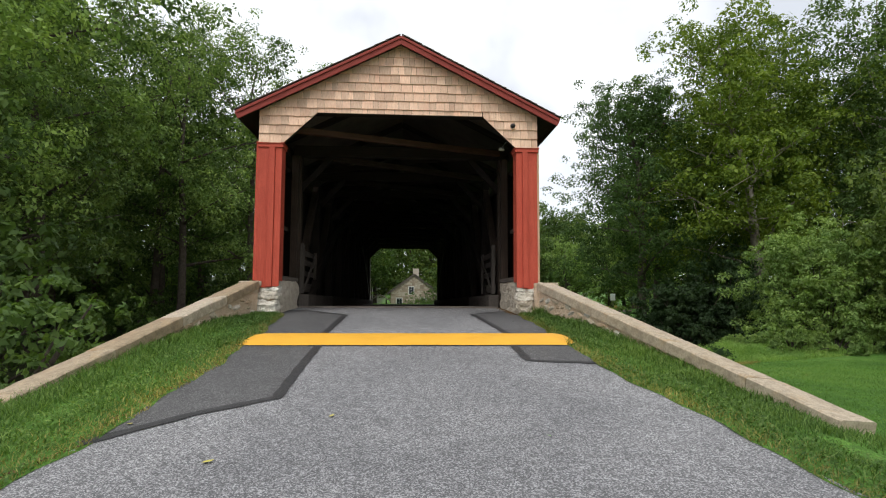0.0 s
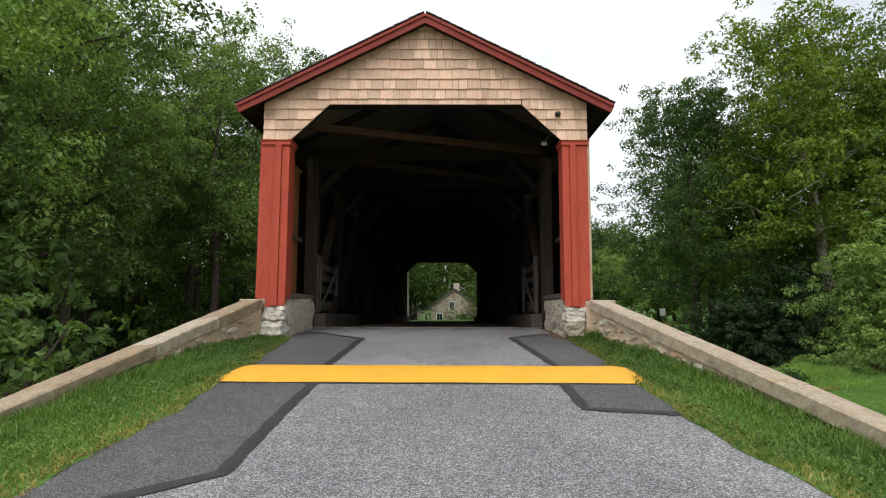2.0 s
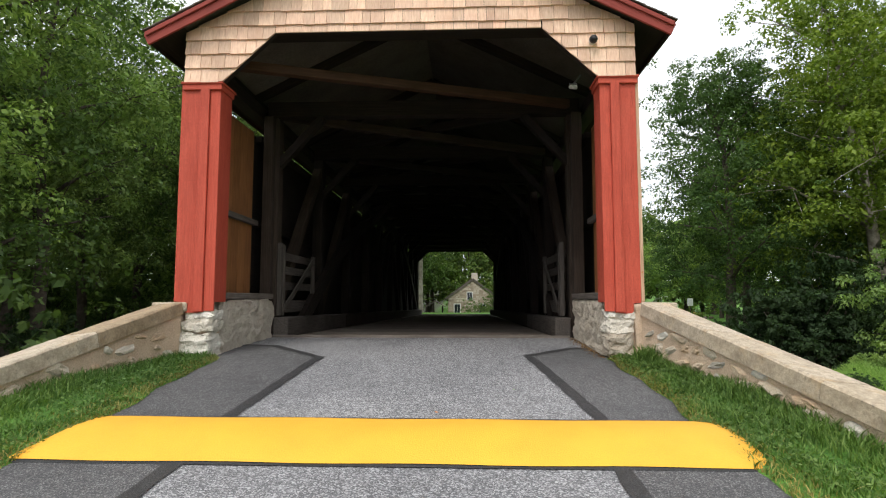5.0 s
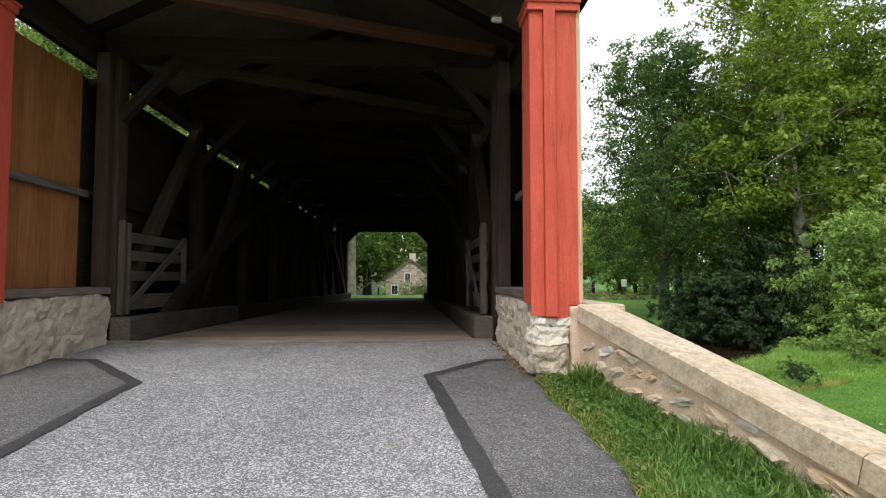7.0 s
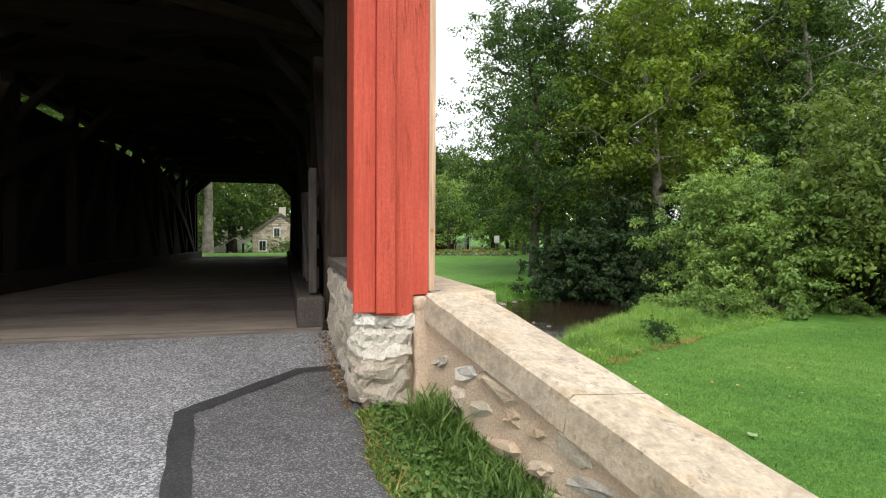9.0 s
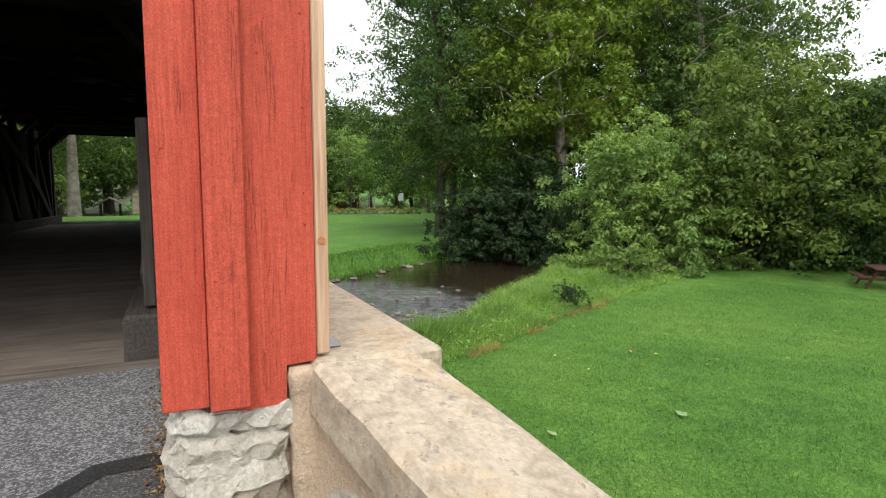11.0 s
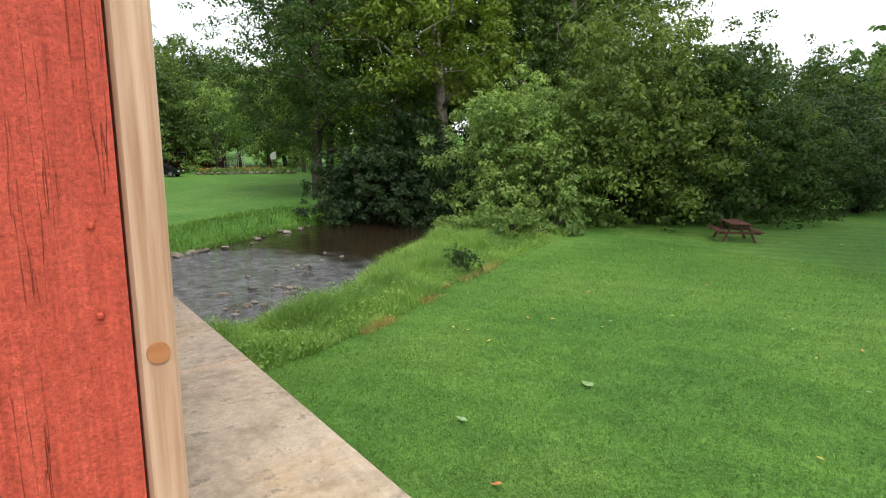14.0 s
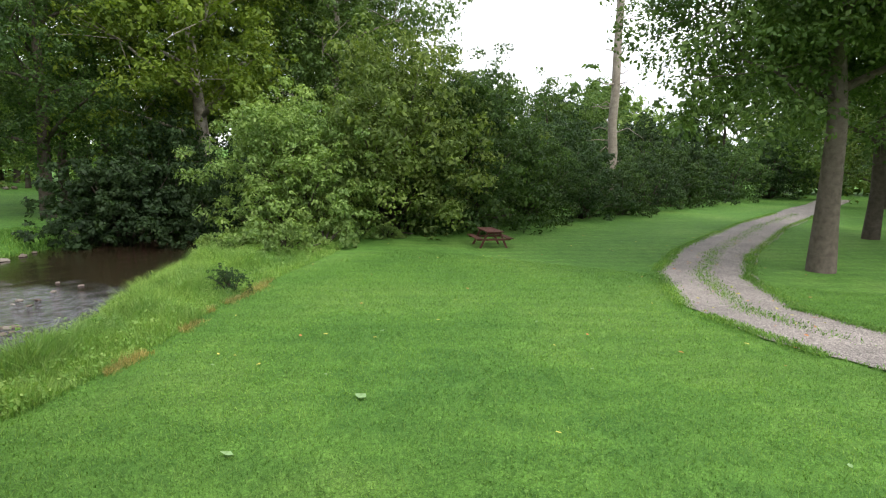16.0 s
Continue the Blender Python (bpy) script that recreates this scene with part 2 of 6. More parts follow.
def water_mat():
    """Brown creek water: smooth in the pool, broken over the shallows."""
    m, n, l, p = node_mat("creek_water")
    v = coords(n, l)
    sub = n.new("ShaderNodeVectorMath")
    sub.operation = 'SUBTRACT'
    sub.inputs[1].default_value = (3.5, 27.5, WATER_Z)
    l.new(v, sub.inputs[0])
    div = n.new("ShaderNodeVectorMath")
    div.operation = 'DIVIDE'
    div.inputs[1].default_value = (10.0, 10.0, 1.0)
    l.new(sub.outputs[0], div.inputs[0])
    far = n.new("ShaderNodeVectorMath")
    far.operation = 'LENGTH'
    l.new(div.outputs[0], far.inputs[0])
    wob = n.new("ShaderNodeMath")
    wob.operation = 'MULTIPLY_ADD'
    l.new(noise_tex(n, l, v, 0.8, 4, 0.6), wob.inputs[0])
    wob.inputs[1].default_value = 0.7
    l.new(far.outputs["Value"], wob.inputs[2])
    mask = n.new("ShaderNodeMapRange")
    for key, val in (("From Min", 1.22), ("From Max", 1.42), ("To Min", 1.0), ("To Max", 0.0)):
        mask.inputs[key].default_value = val
    l.new(wob.outputs[0], mask.inputs["Value"])
    # brown pool water, darkened to paint in the trees it mirrors
    deep = ramp(n, l, noise_tex(n, l, v, 0.25, 3, 0.5), (0.35, (0.016, 0.010, 0.006)), (0.65, (0.028, 0.019, 0.011)))
    # shallows: blue-grey of the reflected sky is painted into this colour
    bed = ramp(n, l, noise_tex(n, l, v, 3.2, 6, 0.7), (0.38, (0.050, 0.046, 0.042)), (0.66, (0.200, 0.208, 0.220)))
    l.new(mixc(n, l, mask.outputs["Result"], deep, bed), p.inputs["Base Color"])
    p.inputs["Roughness"].default_value, p.inputs["IOR"].default_value = 0.07, 1.36
    p.inputs["Specular IOR Level"].default_value = 0.6
    mp = n.new("ShaderNodeMapping")
    mp.inputs["Rotation"].default_value, mp.inputs["Scale"].default_value = (0, 0, radians(-38)), (0.8, 1.9, 1)
    l.new(v, mp.inputs["Vector"])
    fine_wave, soft_wave = noise_tex(n, l, mp.outputs["Vector"], 3.6, 5, 0.66), noise_tex(n, l, mp.outputs["Vector"], 0.9, 3, 0.5)
    rough_h = mixc(n, l, mask.outputs["Result"], mixc(n, l, 0.965, fine_wave, (0.5, 0.5, 0.5)), fine_wave)
    bump(n, l, p, mixc(n, l, 0.15, rough_h, soft_wave), 1.0, 0.17)
    return m


M_RED = wood_mat("red_painted_boards", (0.41, 0.062, 0.035), (0.51, 0.094, 0.056), 0.66, (0.39, 0.057, 0.033), 0.06, 1.0, (0.21, 0.040, 0.026))
M_RAKE = wood_mat("dark_red_rake_paint", (0.24, 0.040, 0.030), (0.32, 0.058, 0.043), 0.7, None, 0.06, 0.6)
M_TRIM = wood_mat("raw_pine_trim", (0.38, 0.215, 0.125), (0.70, 0.50, 0.355), 0.75, (0.5, 0.32, 0.2), 0.05)
M_KNOT = wood_mat("pine_knot", (0.36, 0.14, 0.05), (0.52, 0.24, 0.10), 0.6, None, 0.05)
M_SHINGLE = wood_mat("cedar_shingle", (0.63, 0.405, 0.285), (0.86, 0.625, 0.465), 0.85, (0.62, 0.355, 0.245), 0.2, 0.7)
M_GREYWOOD = wood_mat("weathered_grey_timber", (0.10, 0.082, 0.068), (0.22, 0.19, 0.165), 0.9, None, 0.2, 0.8)
# brown post wood, darkened below its own tone for the shade indoors
M_POSTWOOD = wood_mat("shaded_brown_post", (0.030, 0.021, 0.015), (0.068, 0.048, 0.036), 0.9, None, 0.15, 0.9)
# darker copy of the grey timber: shade inside the portal is in the colour
M_GATE = wood_mat("shaded_grey_gate_wood", (0.060, 0.050, 0.043), (0.135, 0.117, 0.102), 0.9, None, 0.15, 0.8)
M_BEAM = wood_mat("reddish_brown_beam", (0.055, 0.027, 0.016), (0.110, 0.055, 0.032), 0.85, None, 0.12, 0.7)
# timber with the shade under the roof put into its colour
M_SHADEDWOOD = wood_mat("shade_dark_timber", (0.014, 0.010, 0.008), (0.034, 0.025, 0.020), 0.9, None, 0.25, 0.8)
M_WARMWOOD = wood_mat("inner_plank_wood", (0.24, 0.095, 0.032), (0.40, 0.18, 0.065), 0.8, (0.17, 0.075, 0.032), 0.12, 0.5)
M_DECK = wood_mat("deck_plank_wood", (0.22, 0.175, 0.145), (0.42, 0.35, 0.29), 0.85, None, 0.15, 0.7)
M_ROOF = wood_mat("grey_wood_roof_shingle", (0.075, 0.065, 0.055), (0.16, 0.14, 0.115), 0.9, None, 0.3, 0.6)
M_TABLE = wood_mat("red_brown_stained_wood", (0.070, 0.024, 0.018), (0.125, 0.048, 0.036), 0.7, None, 0.15, 0.5)
M_BARK = stone_mat("tree_bark", ((0.2, (0.045, 0.036, 0.028)), (0.8, (0.14, 0.115, 0.09))), 5, 0.95, 1.0, 0.04, False)
M_LANEBARK = stone_mat("brown_ridged_bark", ((0.2, (0.105, 0.085, 0.066)), (0.8, (0.25, 0.21, 0.17))), 6, 0.95, 1.0, 0.05, False)
M_PALEBARK = stone_mat("pale_sycamore_bark", ((0.3, (0.13, 0.105, 0.08)), (0.6, (0.38, 0.34, 0.28))), 2.2, 0.9, 0.8, 0.02, False)
M_SNAG = stone_mat("bare_dead_wood", ((0.2, (0.20, 0.165, 0.13)), (0.8, (0.40, 0.35, 0.29))), 3, 0.9, 0.8, 0.02, False)
M_ASPHALT = asphalt_mat("worn_asphalt", (0.160, 0.160, 0.167), (0.33, 0.33, 0.335), 0.5, 120)
M_PATCH = asphalt_mat("darker_asphalt_patch", (0.095, 0.094, 0.096), (0.18, 0.178, 0.176), 0.62, 150)
M_SEAM = asphalt_mat("black_sealant", (0.042, 0.042, 0.043), (0.062, 0.062, 0.062), 0.7, 160, 0.7)
M_YELLOW = plain_mat("yellow_road_paint", (0.78, 0.40, 0.035), 0.7, 0, 0.10, 2.2, 90, 0.6, 0.004)
M_GRAVEL = asphalt_mat("pale_gravel", (0.20, 0.175, 0.16), (0.31, 0.275, 0.25), 0.4, 45, 0.95)
M_MORTAR = stone_mat("tan_mortar", ((0.25, (0.55, 0.405, 0.285)), (0.75, (0.69, 0.545, 0.405))), 5, 0.95, 0.9, 0.012, False)
M_STONE = stone_mat("field_stone", ((0.1, (0.30, 0.30, 0.31)), (0.35, (0.52, 0.46, 0.36)), (0.55, (0.50, 0.36, 0.23)), (0.85, (0.66, 0.62, 0.54)), (1.0, (0.36, 0.38, 0.43))), 6)
M_WHITESTONE = stone_mat("whitewashed_stone", ((0.2, (0.48, 0.41, 0.32)), (0.4, (0.70, 0.64, 0.54)), (0.75, (0.83, 0.79, 0.70))), 5, 0.92, 1.0, 0.02, True)
M_COPING = stone_mat("sandstone_coping", ((0.15, (0.36, 0.275, 0.18)), (0.5, (0.465, 0.385, 0.28)), (0.9, (0.535, 0.46, 0.36))), 2.6, 0.92, 0.8, 0.008, True, (0.195, 0.170, 0.138), (0.40, 0.265, 0.125))
M_ROCK = stone_mat("river_rock", ((0.1, (0.096, 0.072, 0.054)), (0.6, (0.216, 0.180, 0.144)), (1.0, (0.288, 0.264, 0.228))), 4)
M_HOUSESTONE = stone_mat("house_stone", ((0.1, (0.30, 0.24, 0.18)), (0.5, (0.48, 0.40, 0.31)), (0.9, (0.60, 0.54, 0.45))), 2)
M_LAWN = lawn_mat()
M_WATER = water_mat()
M_LEAF = leaf_mat("green_leaves", (0.052, 0.094, 0.025), (0.092, 0.158, 0.042), (0.14, 0.218, 0.066))
M_LEAF_DARK = leaf_mat("dark_green_leaves", (0.024, 0.048, 0.019), (0.038, 0.074, 0.028), (0.062, 0.108, 0.044))
M_LEAF_YELLOW = leaf_mat("yellow_green_leaves", (0.115, 0.18, 0.026), (0.185, 0.275, 0.038), (0.27, 0.36, 0.062))
M_LEAF_OLIVE = leaf_mat("olive_green_leaves", (0.085, 0.130, 0.030), (0.140, 0.205, 0.050), (0.225, 0.305, 0.088))
M_LEAF_DEEP = leaf_mat("deep_green_leaves", (0.034, 0.066, 0.02), (0.058, 0.108, 0.031), (0.092, 0.158, 0.048))
M_LEAF_BRIGHT = leaf_mat("bright_green_leaves", (0.125, 0.2, 0.055), (0.205, 0.312, 0.092), (0.31, 0.425, 0.15))
M_BLADE = leaf_mat("grass_blades", (0.074, 0.16, 0.033), (0.125, 0.245, 0.053), (0.21, 0.335, 0.092), 0.38, 0.6)
M_VERGE = leaf_mat("verge_grass_blades", (0.056, 0.112, 0.026), (0.105, 0.188, 0.046), (0.195, 0.285, 0.092), 0.35, 0.6)
M_CLOVER = leaf_mat("clover_leaves", (0.07, 0.165, 0.028), (0.1, 0.215, 0.04), (0.15, 0.27, 0.064), 0.35, 0.6)
M_STRAW = leaf_mat("dry_straw", (0.2, 0.19, 0.06), (0.33, 0.29, 0.1), (0.45, 0.38, 0.16), 0.3, 0.7)
M_WEED = leaf_mat("bank_weeds", (0.180, 0.345, 0.080), (0.290, 0.475, 0.130), (0.440, 0.600, 0.215), 0.45, 0.6)
M_DRYLEAF = plain_mat("fallen_leaf_yellow", (0.52, 0.46, 0.09), 0.7, 0, 0.25, 20)
M_BLACK = plain_mat("black_plastic", (0.015, 0.015, 0.016), 0.45)
M_WHITE = plain_mat("white_paint", (0.75, 0.75, 0.73), 0.6)
M_STEEL = plain_mat("grey_flashing", (0.30, 0.30, 0.31), 0.45, 0.8)
M_GLASS, _n, _l, _p = node_mat("window_glass")
_p.inputs["Base Color"].default_value, _p.inputs["Roughness"].default_value = (0.02, 0.025, 0.03, 1), 0.05
M_CARPAINT = plain_mat("black_car_paint", (0.008, 0.009, 0.014), 0.15, 0, 0.1, 6, 60, 0.0, spec=0.6)
M_RUBBER = plain_mat("tyre_rubber", (0.02, 0.02, 0.02), 0.85)
M_RUSTBRICK = stone_mat("red_brick_far", ((0.2, (0.096, 0.039, 0.027)), (0.8, (0.156, 0.066, 0.048))), 3, 0.9, 0.4, 0.01, False)
M_EARTH = stone_mat("dark_damp_earth", ((0.2, (0.055, 0.042, 0.028)), (0.8, (0.11, 0.085, 0.055))), 1.5, 0.95, 0.8, 0.03, False)

# ---------------------------------------------------------------- geometry helpers
BASE = {}
CBOX_V = [(sx, sy, sz, a) for sx in (-1, 1) for sy in (-1, 1) for sz in (-1, 1) for a in range(3)]
CBOX_I = {k: i for i, k in enumerate(CBOX_V)}


def _cbox_faces():
    faces = []
    for a in range(3):
        b, d = (a + 1) % 3, (a + 2) % 3
        for s in (-1, 1):
            loop = []
            for sb, sd in ((-1, -1), (1, -1), (1, 1), (-1, 1)):
                sg = [0, 0, 0]
                sg[a], sg[b], sg[d] = s, sb, sd
                loop.append(CBOX_I[(*sg, a)])
            faces.append(loop if s > 0 else loop[::-1])
        for sb in (-1, 1):
            for sd in (-1, 1):
                loop = []
                for sa, ax in ((-1, b), (1, b), (1, d), (-1, d)):
                    sg = [0, 0, 0]
                    sg[a], sg[b], sg[d] = sa, sb, sd
                    loop.append(CBOX_I[(*sg, ax)])
                faces.append(loop if sb * sd < 0 else loop[::-1])
    for sx in (-1, 1):
        for sy in (-1, 1):
            for sz in (-1, 1):
                loop = [CBOX_I[(sx, sy, sz, a)] for a in range(3)]
                faces.append(loop if sx * sy * sz > 0 else loop[::-1])
    return faces


CBOX_F = _cbox_faces()


def cbox(sx, sy, sz, c=0.004, jitter=0.0, rng=random):
    """A box of full sizes sx, sy, sz round the origin, with chamfered edges."""
    h, vs = (sx / 2, sy / 2, sz / 2), []
    c = min(c, 0.45 * min(sx, sy, sz))
    for k in CBOX_V:
        vs.append(tuple(k[i] * (h[i] - (0 if i == k[3] else c)) + (rng.uniform(-jitter, jitter) if jitter else 0) for i in range(3)))
    return vs, CBOX_F


def prism(poly, depth, axis='y'):
    """A closed prism on a polygon: (x, z) pushed along y, or (x, y) along z, or (y, z) along x. depth: (from, to)."""
    n, a, b = len(poly), depth[0], depth[1]
    put = {'y': lambda p, d: (p[0], d, p[1]), 'z': lambda p, d: (p[0], p[1], d), 'x': lambda p, d: (d, p[0], p[1])}[axis]
    vs = [put(p, a) for p in poly] + [put(p, b) for p in poly]
    fs = [list(range(n)), list(range(2 * n - 1, n - 1, -1))] + [[i, i + n, (i + 1) % n + n, (i + 1) % n] for i in range(n)]
    return vs, fs


def joined(*geos):
    vs, fs = [], []
    for v, f in geos:
        o = len(vs)
        vs += list(v)
        fs += [[i + o for i in q] for q in f]
    return vs, fs


def moved(geo, m):
    return [tuple(m @ Vector(v)) for v in geo[0]], geo[1]


def mesh_of(name, geo, material, smooth=False, fix=True):
    me = bpy.data.meshes.new(name)
    me.from_pydata(geo[0], [], geo[1])
    if fix:
        bm = bmesh.new()
        bm.from_mesh(me)
        bmesh.ops.recalc_face_normals(bm, faces=bm.faces)
        bm.to_mesh(me)
        bm.free()
    if smooth:
        me.polygons.foreach_set("use_smooth", [True] * len(me.polygons))
    me.materials.append(material)
    me.update()
    return me


def thing(name, m, label, category, group="", kind=""):
    """An Empty at the thing's base; its parts are given in its own coordinates, or in the world's through world_part()."""
    ob = new(name)
    ob.empty_display_size = 0.2
    ob.matrix_basis = m
    BASE[ob.name] = m.copy()
    return tagged(ob, label, category, group, kind)


def part(name, geo, material, parent, label="", smooth=False, m=None):
    ob = new(name, geo if isinstance(geo, bpy.types.Mesh) else mesh_of(name, geo, material, smooth))
    ob.parent = parent
    if m is not None:
        ob.matrix_basis = m
    return tagged(ob, label) if label else ob


def inverse_base(parent):
    chain = Matrix.Identity(4)
    p = parent
    while p is not None:
        chain = p.matrix_basis @ chain
        p = p.parent
    return chain.inverted()


def world_part(name, geo, material, parent, label="", smooth=False):
    return part(name, moved(geo, inverse_base(parent)), material, parent, label, smooth)


def solo(name, geo, material, label="", category="", group="", kind="", smooth=False, m=None):
    ob = new(name, geo if isinstance(geo, bpy.types.Mesh) else mesh_of(name, geo, material, smooth))
    if m is not None:
        ob.matrix_basis = m
    return tagged(ob, label, category, group, kind)


PLANKS = {}


def plank(name, p0, p1, width, thick, material, parent, face=(0, 0, 1), c=0.006, label=""):
    """A board or beam from p0 to p1 (world): its grain along local x, its broad face turned to `face`."""
    p0, p1 = Vector(p0), Vector(p1)
    x = (p1 - p0).normalized()
    z = Vector(face)
    z = (z - x * z.dot(x)).normalized()
    y = z.cross(x)
    key = (round((p1 - p0).length, 3), round(width, 3), round(thick, 3), material.name, c)
    if key not in PLANKS:
        PLANKS[key] = mesh_of(name, cbox(key[0], key[1], key[2], c), material)
    m = Matrix((x, y, z)).transposed().to_4x4()
    m.translation = (p0 + p1) / 2
    return part(name, PLANKS[key], material, parent, label, m=inverse_base(parent) @ m)


def tube(points, radii, sides=8, wobble=0.0, rng=random):
    """A tapered limb along points."""
    vs, fs = [], []
    for i, (p, r) in enumerate(zip(points, radii)):
        d = (Vector(points[min(i + 1, len(points) - 1)]) - Vector(points[max(i - 1, 0)])).normalized()
        a = d.orthogonal().normalized()
        b = d.cross(a)
        for k in range(sides):
            t = 2 * math.pi * k / sides
            rr = r * (1 + (rng.uniform(-wobble, wobble) if wobble else 0))
            vs.append(tuple(Vector(p) + (a * math.cos(t) + b * math.sin(t)) * rr))
    for i in range(len(points) - 1):
        for k in range(sides):
            k2 = (k + 1) % sides
            fs.append([i * sides + k, i * sides + k2, (i + 1) * sides + k2, (i + 1) * sides + k])
    fs.append(list(range(sides))[::-1])
    fs.append([(len(points) - 1) * sides + k for k in range(sides)])
    return vs, fs


def quads_mesh(name, verts, per, material):
    """A mesh of loose faces with `per` corners each, from an array of corners."""
    verts = np.asarray(verts, dtype=np.float32).reshape(-1, 3)
    nf = len(verts) // per
    me = bpy.data.meshes.new(name)
    me.vertices.add(len(verts))
    me.vertices.foreach_set("co", verts.ravel())
    me.loops.add(len(verts))
    me.loops.foreach_set("vertex_index", np.arange(len(verts), dtype=np.int32))
    me.polygons.add(nf)
    me.polygons.foreach_set("loop_start", np.arange(0, len(verts), per, dtype=np.int32))
    me.polygons.foreach_set("loop_total", np.full(nf, per, dtype=np.int32))
    me.materials.append(material)
    me.update(calc_edges=True)
    return me


# ---------------------------------------------------------------- the lie of the land
ROAD_Y = (-60, -25, -12, -5, 0, 4.16, 5.82, 6.75, 7.9, 10.8, 12.2, 13.2)
ROAD_Z = (-1.28, -1.2, -1.0, -0.58, -0.10, 0.40, 0.60, 0.71, 0.82, 1.10, 1.17, 1.21)
RIVER = ((-90, -4), (-45, 8), (-18, 18), (-6, 24), (1.3, 26.1), (5.45, 27.8), (9.5, 30.9), (14.4, 35.0), (20, 38.0), (28, 38.6), (42, 37), (70, 30), (120, 26))
RIVER_HALF = (5, 5, 5, 5, 5.5, 5.5, 5.3, 4.9, 4.0, 3.4, 3.2, 3.2, 3.2)
TRAIL = ((11, -14), (13.5, -4), (15.4, 3), (16.7, 8.4), (19.0, 11.0), (23.5, 12.5), (29.5, 12.7), (44, 11.4), (60, 8.8), (85, 5))
LAWN_Z, AXIS = -1.3, -0.135


def road_z(y):
    return float(np.interp(y, ROAD_Y, ROAD_Z))


def sstep(a, b, x):
    t = np.clip((x - a) / (b - a), 0, 1)
    return t * t * (3 - 2 * t)


def along(path, x, y):
    """The distance of points to a path, and the stretch number at which it is reached."""
    x, y = np.asarray(x, float), np.asarray(y, float)
    best, at = np.full(x.shape, 1e9), np.zeros(x.shape)
    for i in range(len(path) - 1):
        (ax, ay), (bx, by) = path[i], path[i + 1]
        dx, dy = bx - ax, by - ay
        t = np.clip(((x - ax) * dx + (y - ay) * dy) / (dx * dx + dy * dy), 0, 1)
        d = np.hypot(x - ax - t * dx, y - ay - t * dy)
        at = np.where(d < best, i + t, at)
        best = np.minimum(best, d)
    return best, at


def land(x, y):
    x, y = np.asarray(x, float), np.asarray(y, float)
    h = np.full(x.shape, LAWN_Z)
    h = h + 0.55 * sstep(38, 85, y) * (1 - sstep(40, 80, x)) + 0.9 * sstep(80, 130, np.hypot(x, y - 10)) + 9 * sstep(120, 260, np.hypot(x, y - 10))
    h = h + 0.035 * np.sin(x * 0.31 + 1) * np.sin(y * 0.27)
    rz = np.interp(y, ROAD_Y, ROAD_Z)
    ramp_up = (1 - sstep(4.6, 8.0, y)) * (1 - sstep(3.4, 8.5, np.abs(x)))
    h = h + (rz - 0.07 - h) * ramp_up
    far_ramp = sstep(36, 40.5, y) * (1 - sstep(3.0, 9, np.abs(x - AXIS))) * (1 - sstep(46, 70, y))
    h = h + (0.80 - h) * far_ramp
    d, at = along(RIVER, x, y)
    half = np.interp(at, range(len(RIVER_HALF)), RIVER_HALF)
    h = np.where(far_ramp > 0.02, h, h + (WATER_Z - 0.55 - h) * (1 - sstep(half - 0.9, half + 1.0, d)))
    return h


def land_z(x, y):
    return float(land(np.array([x]), np.array([y]))[0])


def sheet(xs, ys, height):
    gx, gy = np.meshgrid(xs, ys, indexing='ij')
    gz = height(gx, gy)
    n, m = len(xs), len(ys)
    vs = list(zip(gx.ravel().tolist(), gy.ravel().tolist(), gz.ravel().tolist()))
    fs = [[i * m + j, (i + 1) * m + j, (i + 1) * m + j + 1, i * m + j + 1] for i in range(n - 1) for j in range(m - 1)]
    return vs, fs


def grow(lo, hi, fine_lo, fine_hi, step, rate=1.22):
    """Grid lines: even steps in the middle, growing outwards."""
    mid = list(np.arange(fine_lo, fine_hi + step * 0.5, step))
    s, v, right = step, mid[-1], []
    while v < hi:
        s *= rate
        v += s
        right.append(v)
    s, v, left = step, mid[0], []
    while v > lo:
        s *= rate
        v -= s
        left.append(v)
    return left[::-1] + mid + right


# ---------------------------------------------------------------- ground, road, water
xs = grow(-420, 420, -14, 34, 0.5)
ys = grow(-300, 480, -12, 50, 0.5)
ground = solo("ground", sheet(xs, ys, land), M_LAWN, "mown green lawn with low clover, sloping to a creek", "lawn", kind="structure", smooth=True)

EDGE_Y = (-60, -12, -3, 2, 3.6, 5.4, 6.8, 9.0, 10.6, 12.2, 13.2)
EDGE_L = (-3.2, -3.1, -2.9, -2.6, -2.42, -2.22, -2.15, -2.2, -2.32, -2.5, -2.6)
EDGE_R = (3.4, 3.3, 3.2, 2.95, 2.78, 2.5, 2.29, 2.29, 2.26, 2.24, 2.24)


def edge_l(y):
    return float(np.interp(y, EDGE_Y, EDGE_L)) + 0.03 * math.sin(y * 3.1) + 0.02 * math.sin(y * 7.7)


def edge_r(y):
    return float(np.interp(y, EDGE_Y, EDGE_R)) + 0.03 * math.sin(y * 2.7 + 1) + 0.02 * math.sin(y * 8.3)


def strip(left, right, y0, y1, lift, cols=8, step=0.2):
    """A band that lies on the road between two edges."""
    ny = max(2, int((y1 - y0) / step) + 1)
    vs, fs = [], []
    for y in np.linspace(y0, y1, ny):
        a, b = left(y), right(y)
        for k in range(cols + 1):
            vs.append((a + (b - a) * k / cols, y, road_z(y) + lift))
    for i in range(ny - 1):
        for k in range(cols):
            o = i * (cols + 1) + k
            fs.append([o, o + 1, o + cols + 2, o + cols + 1])
    return vs, fs


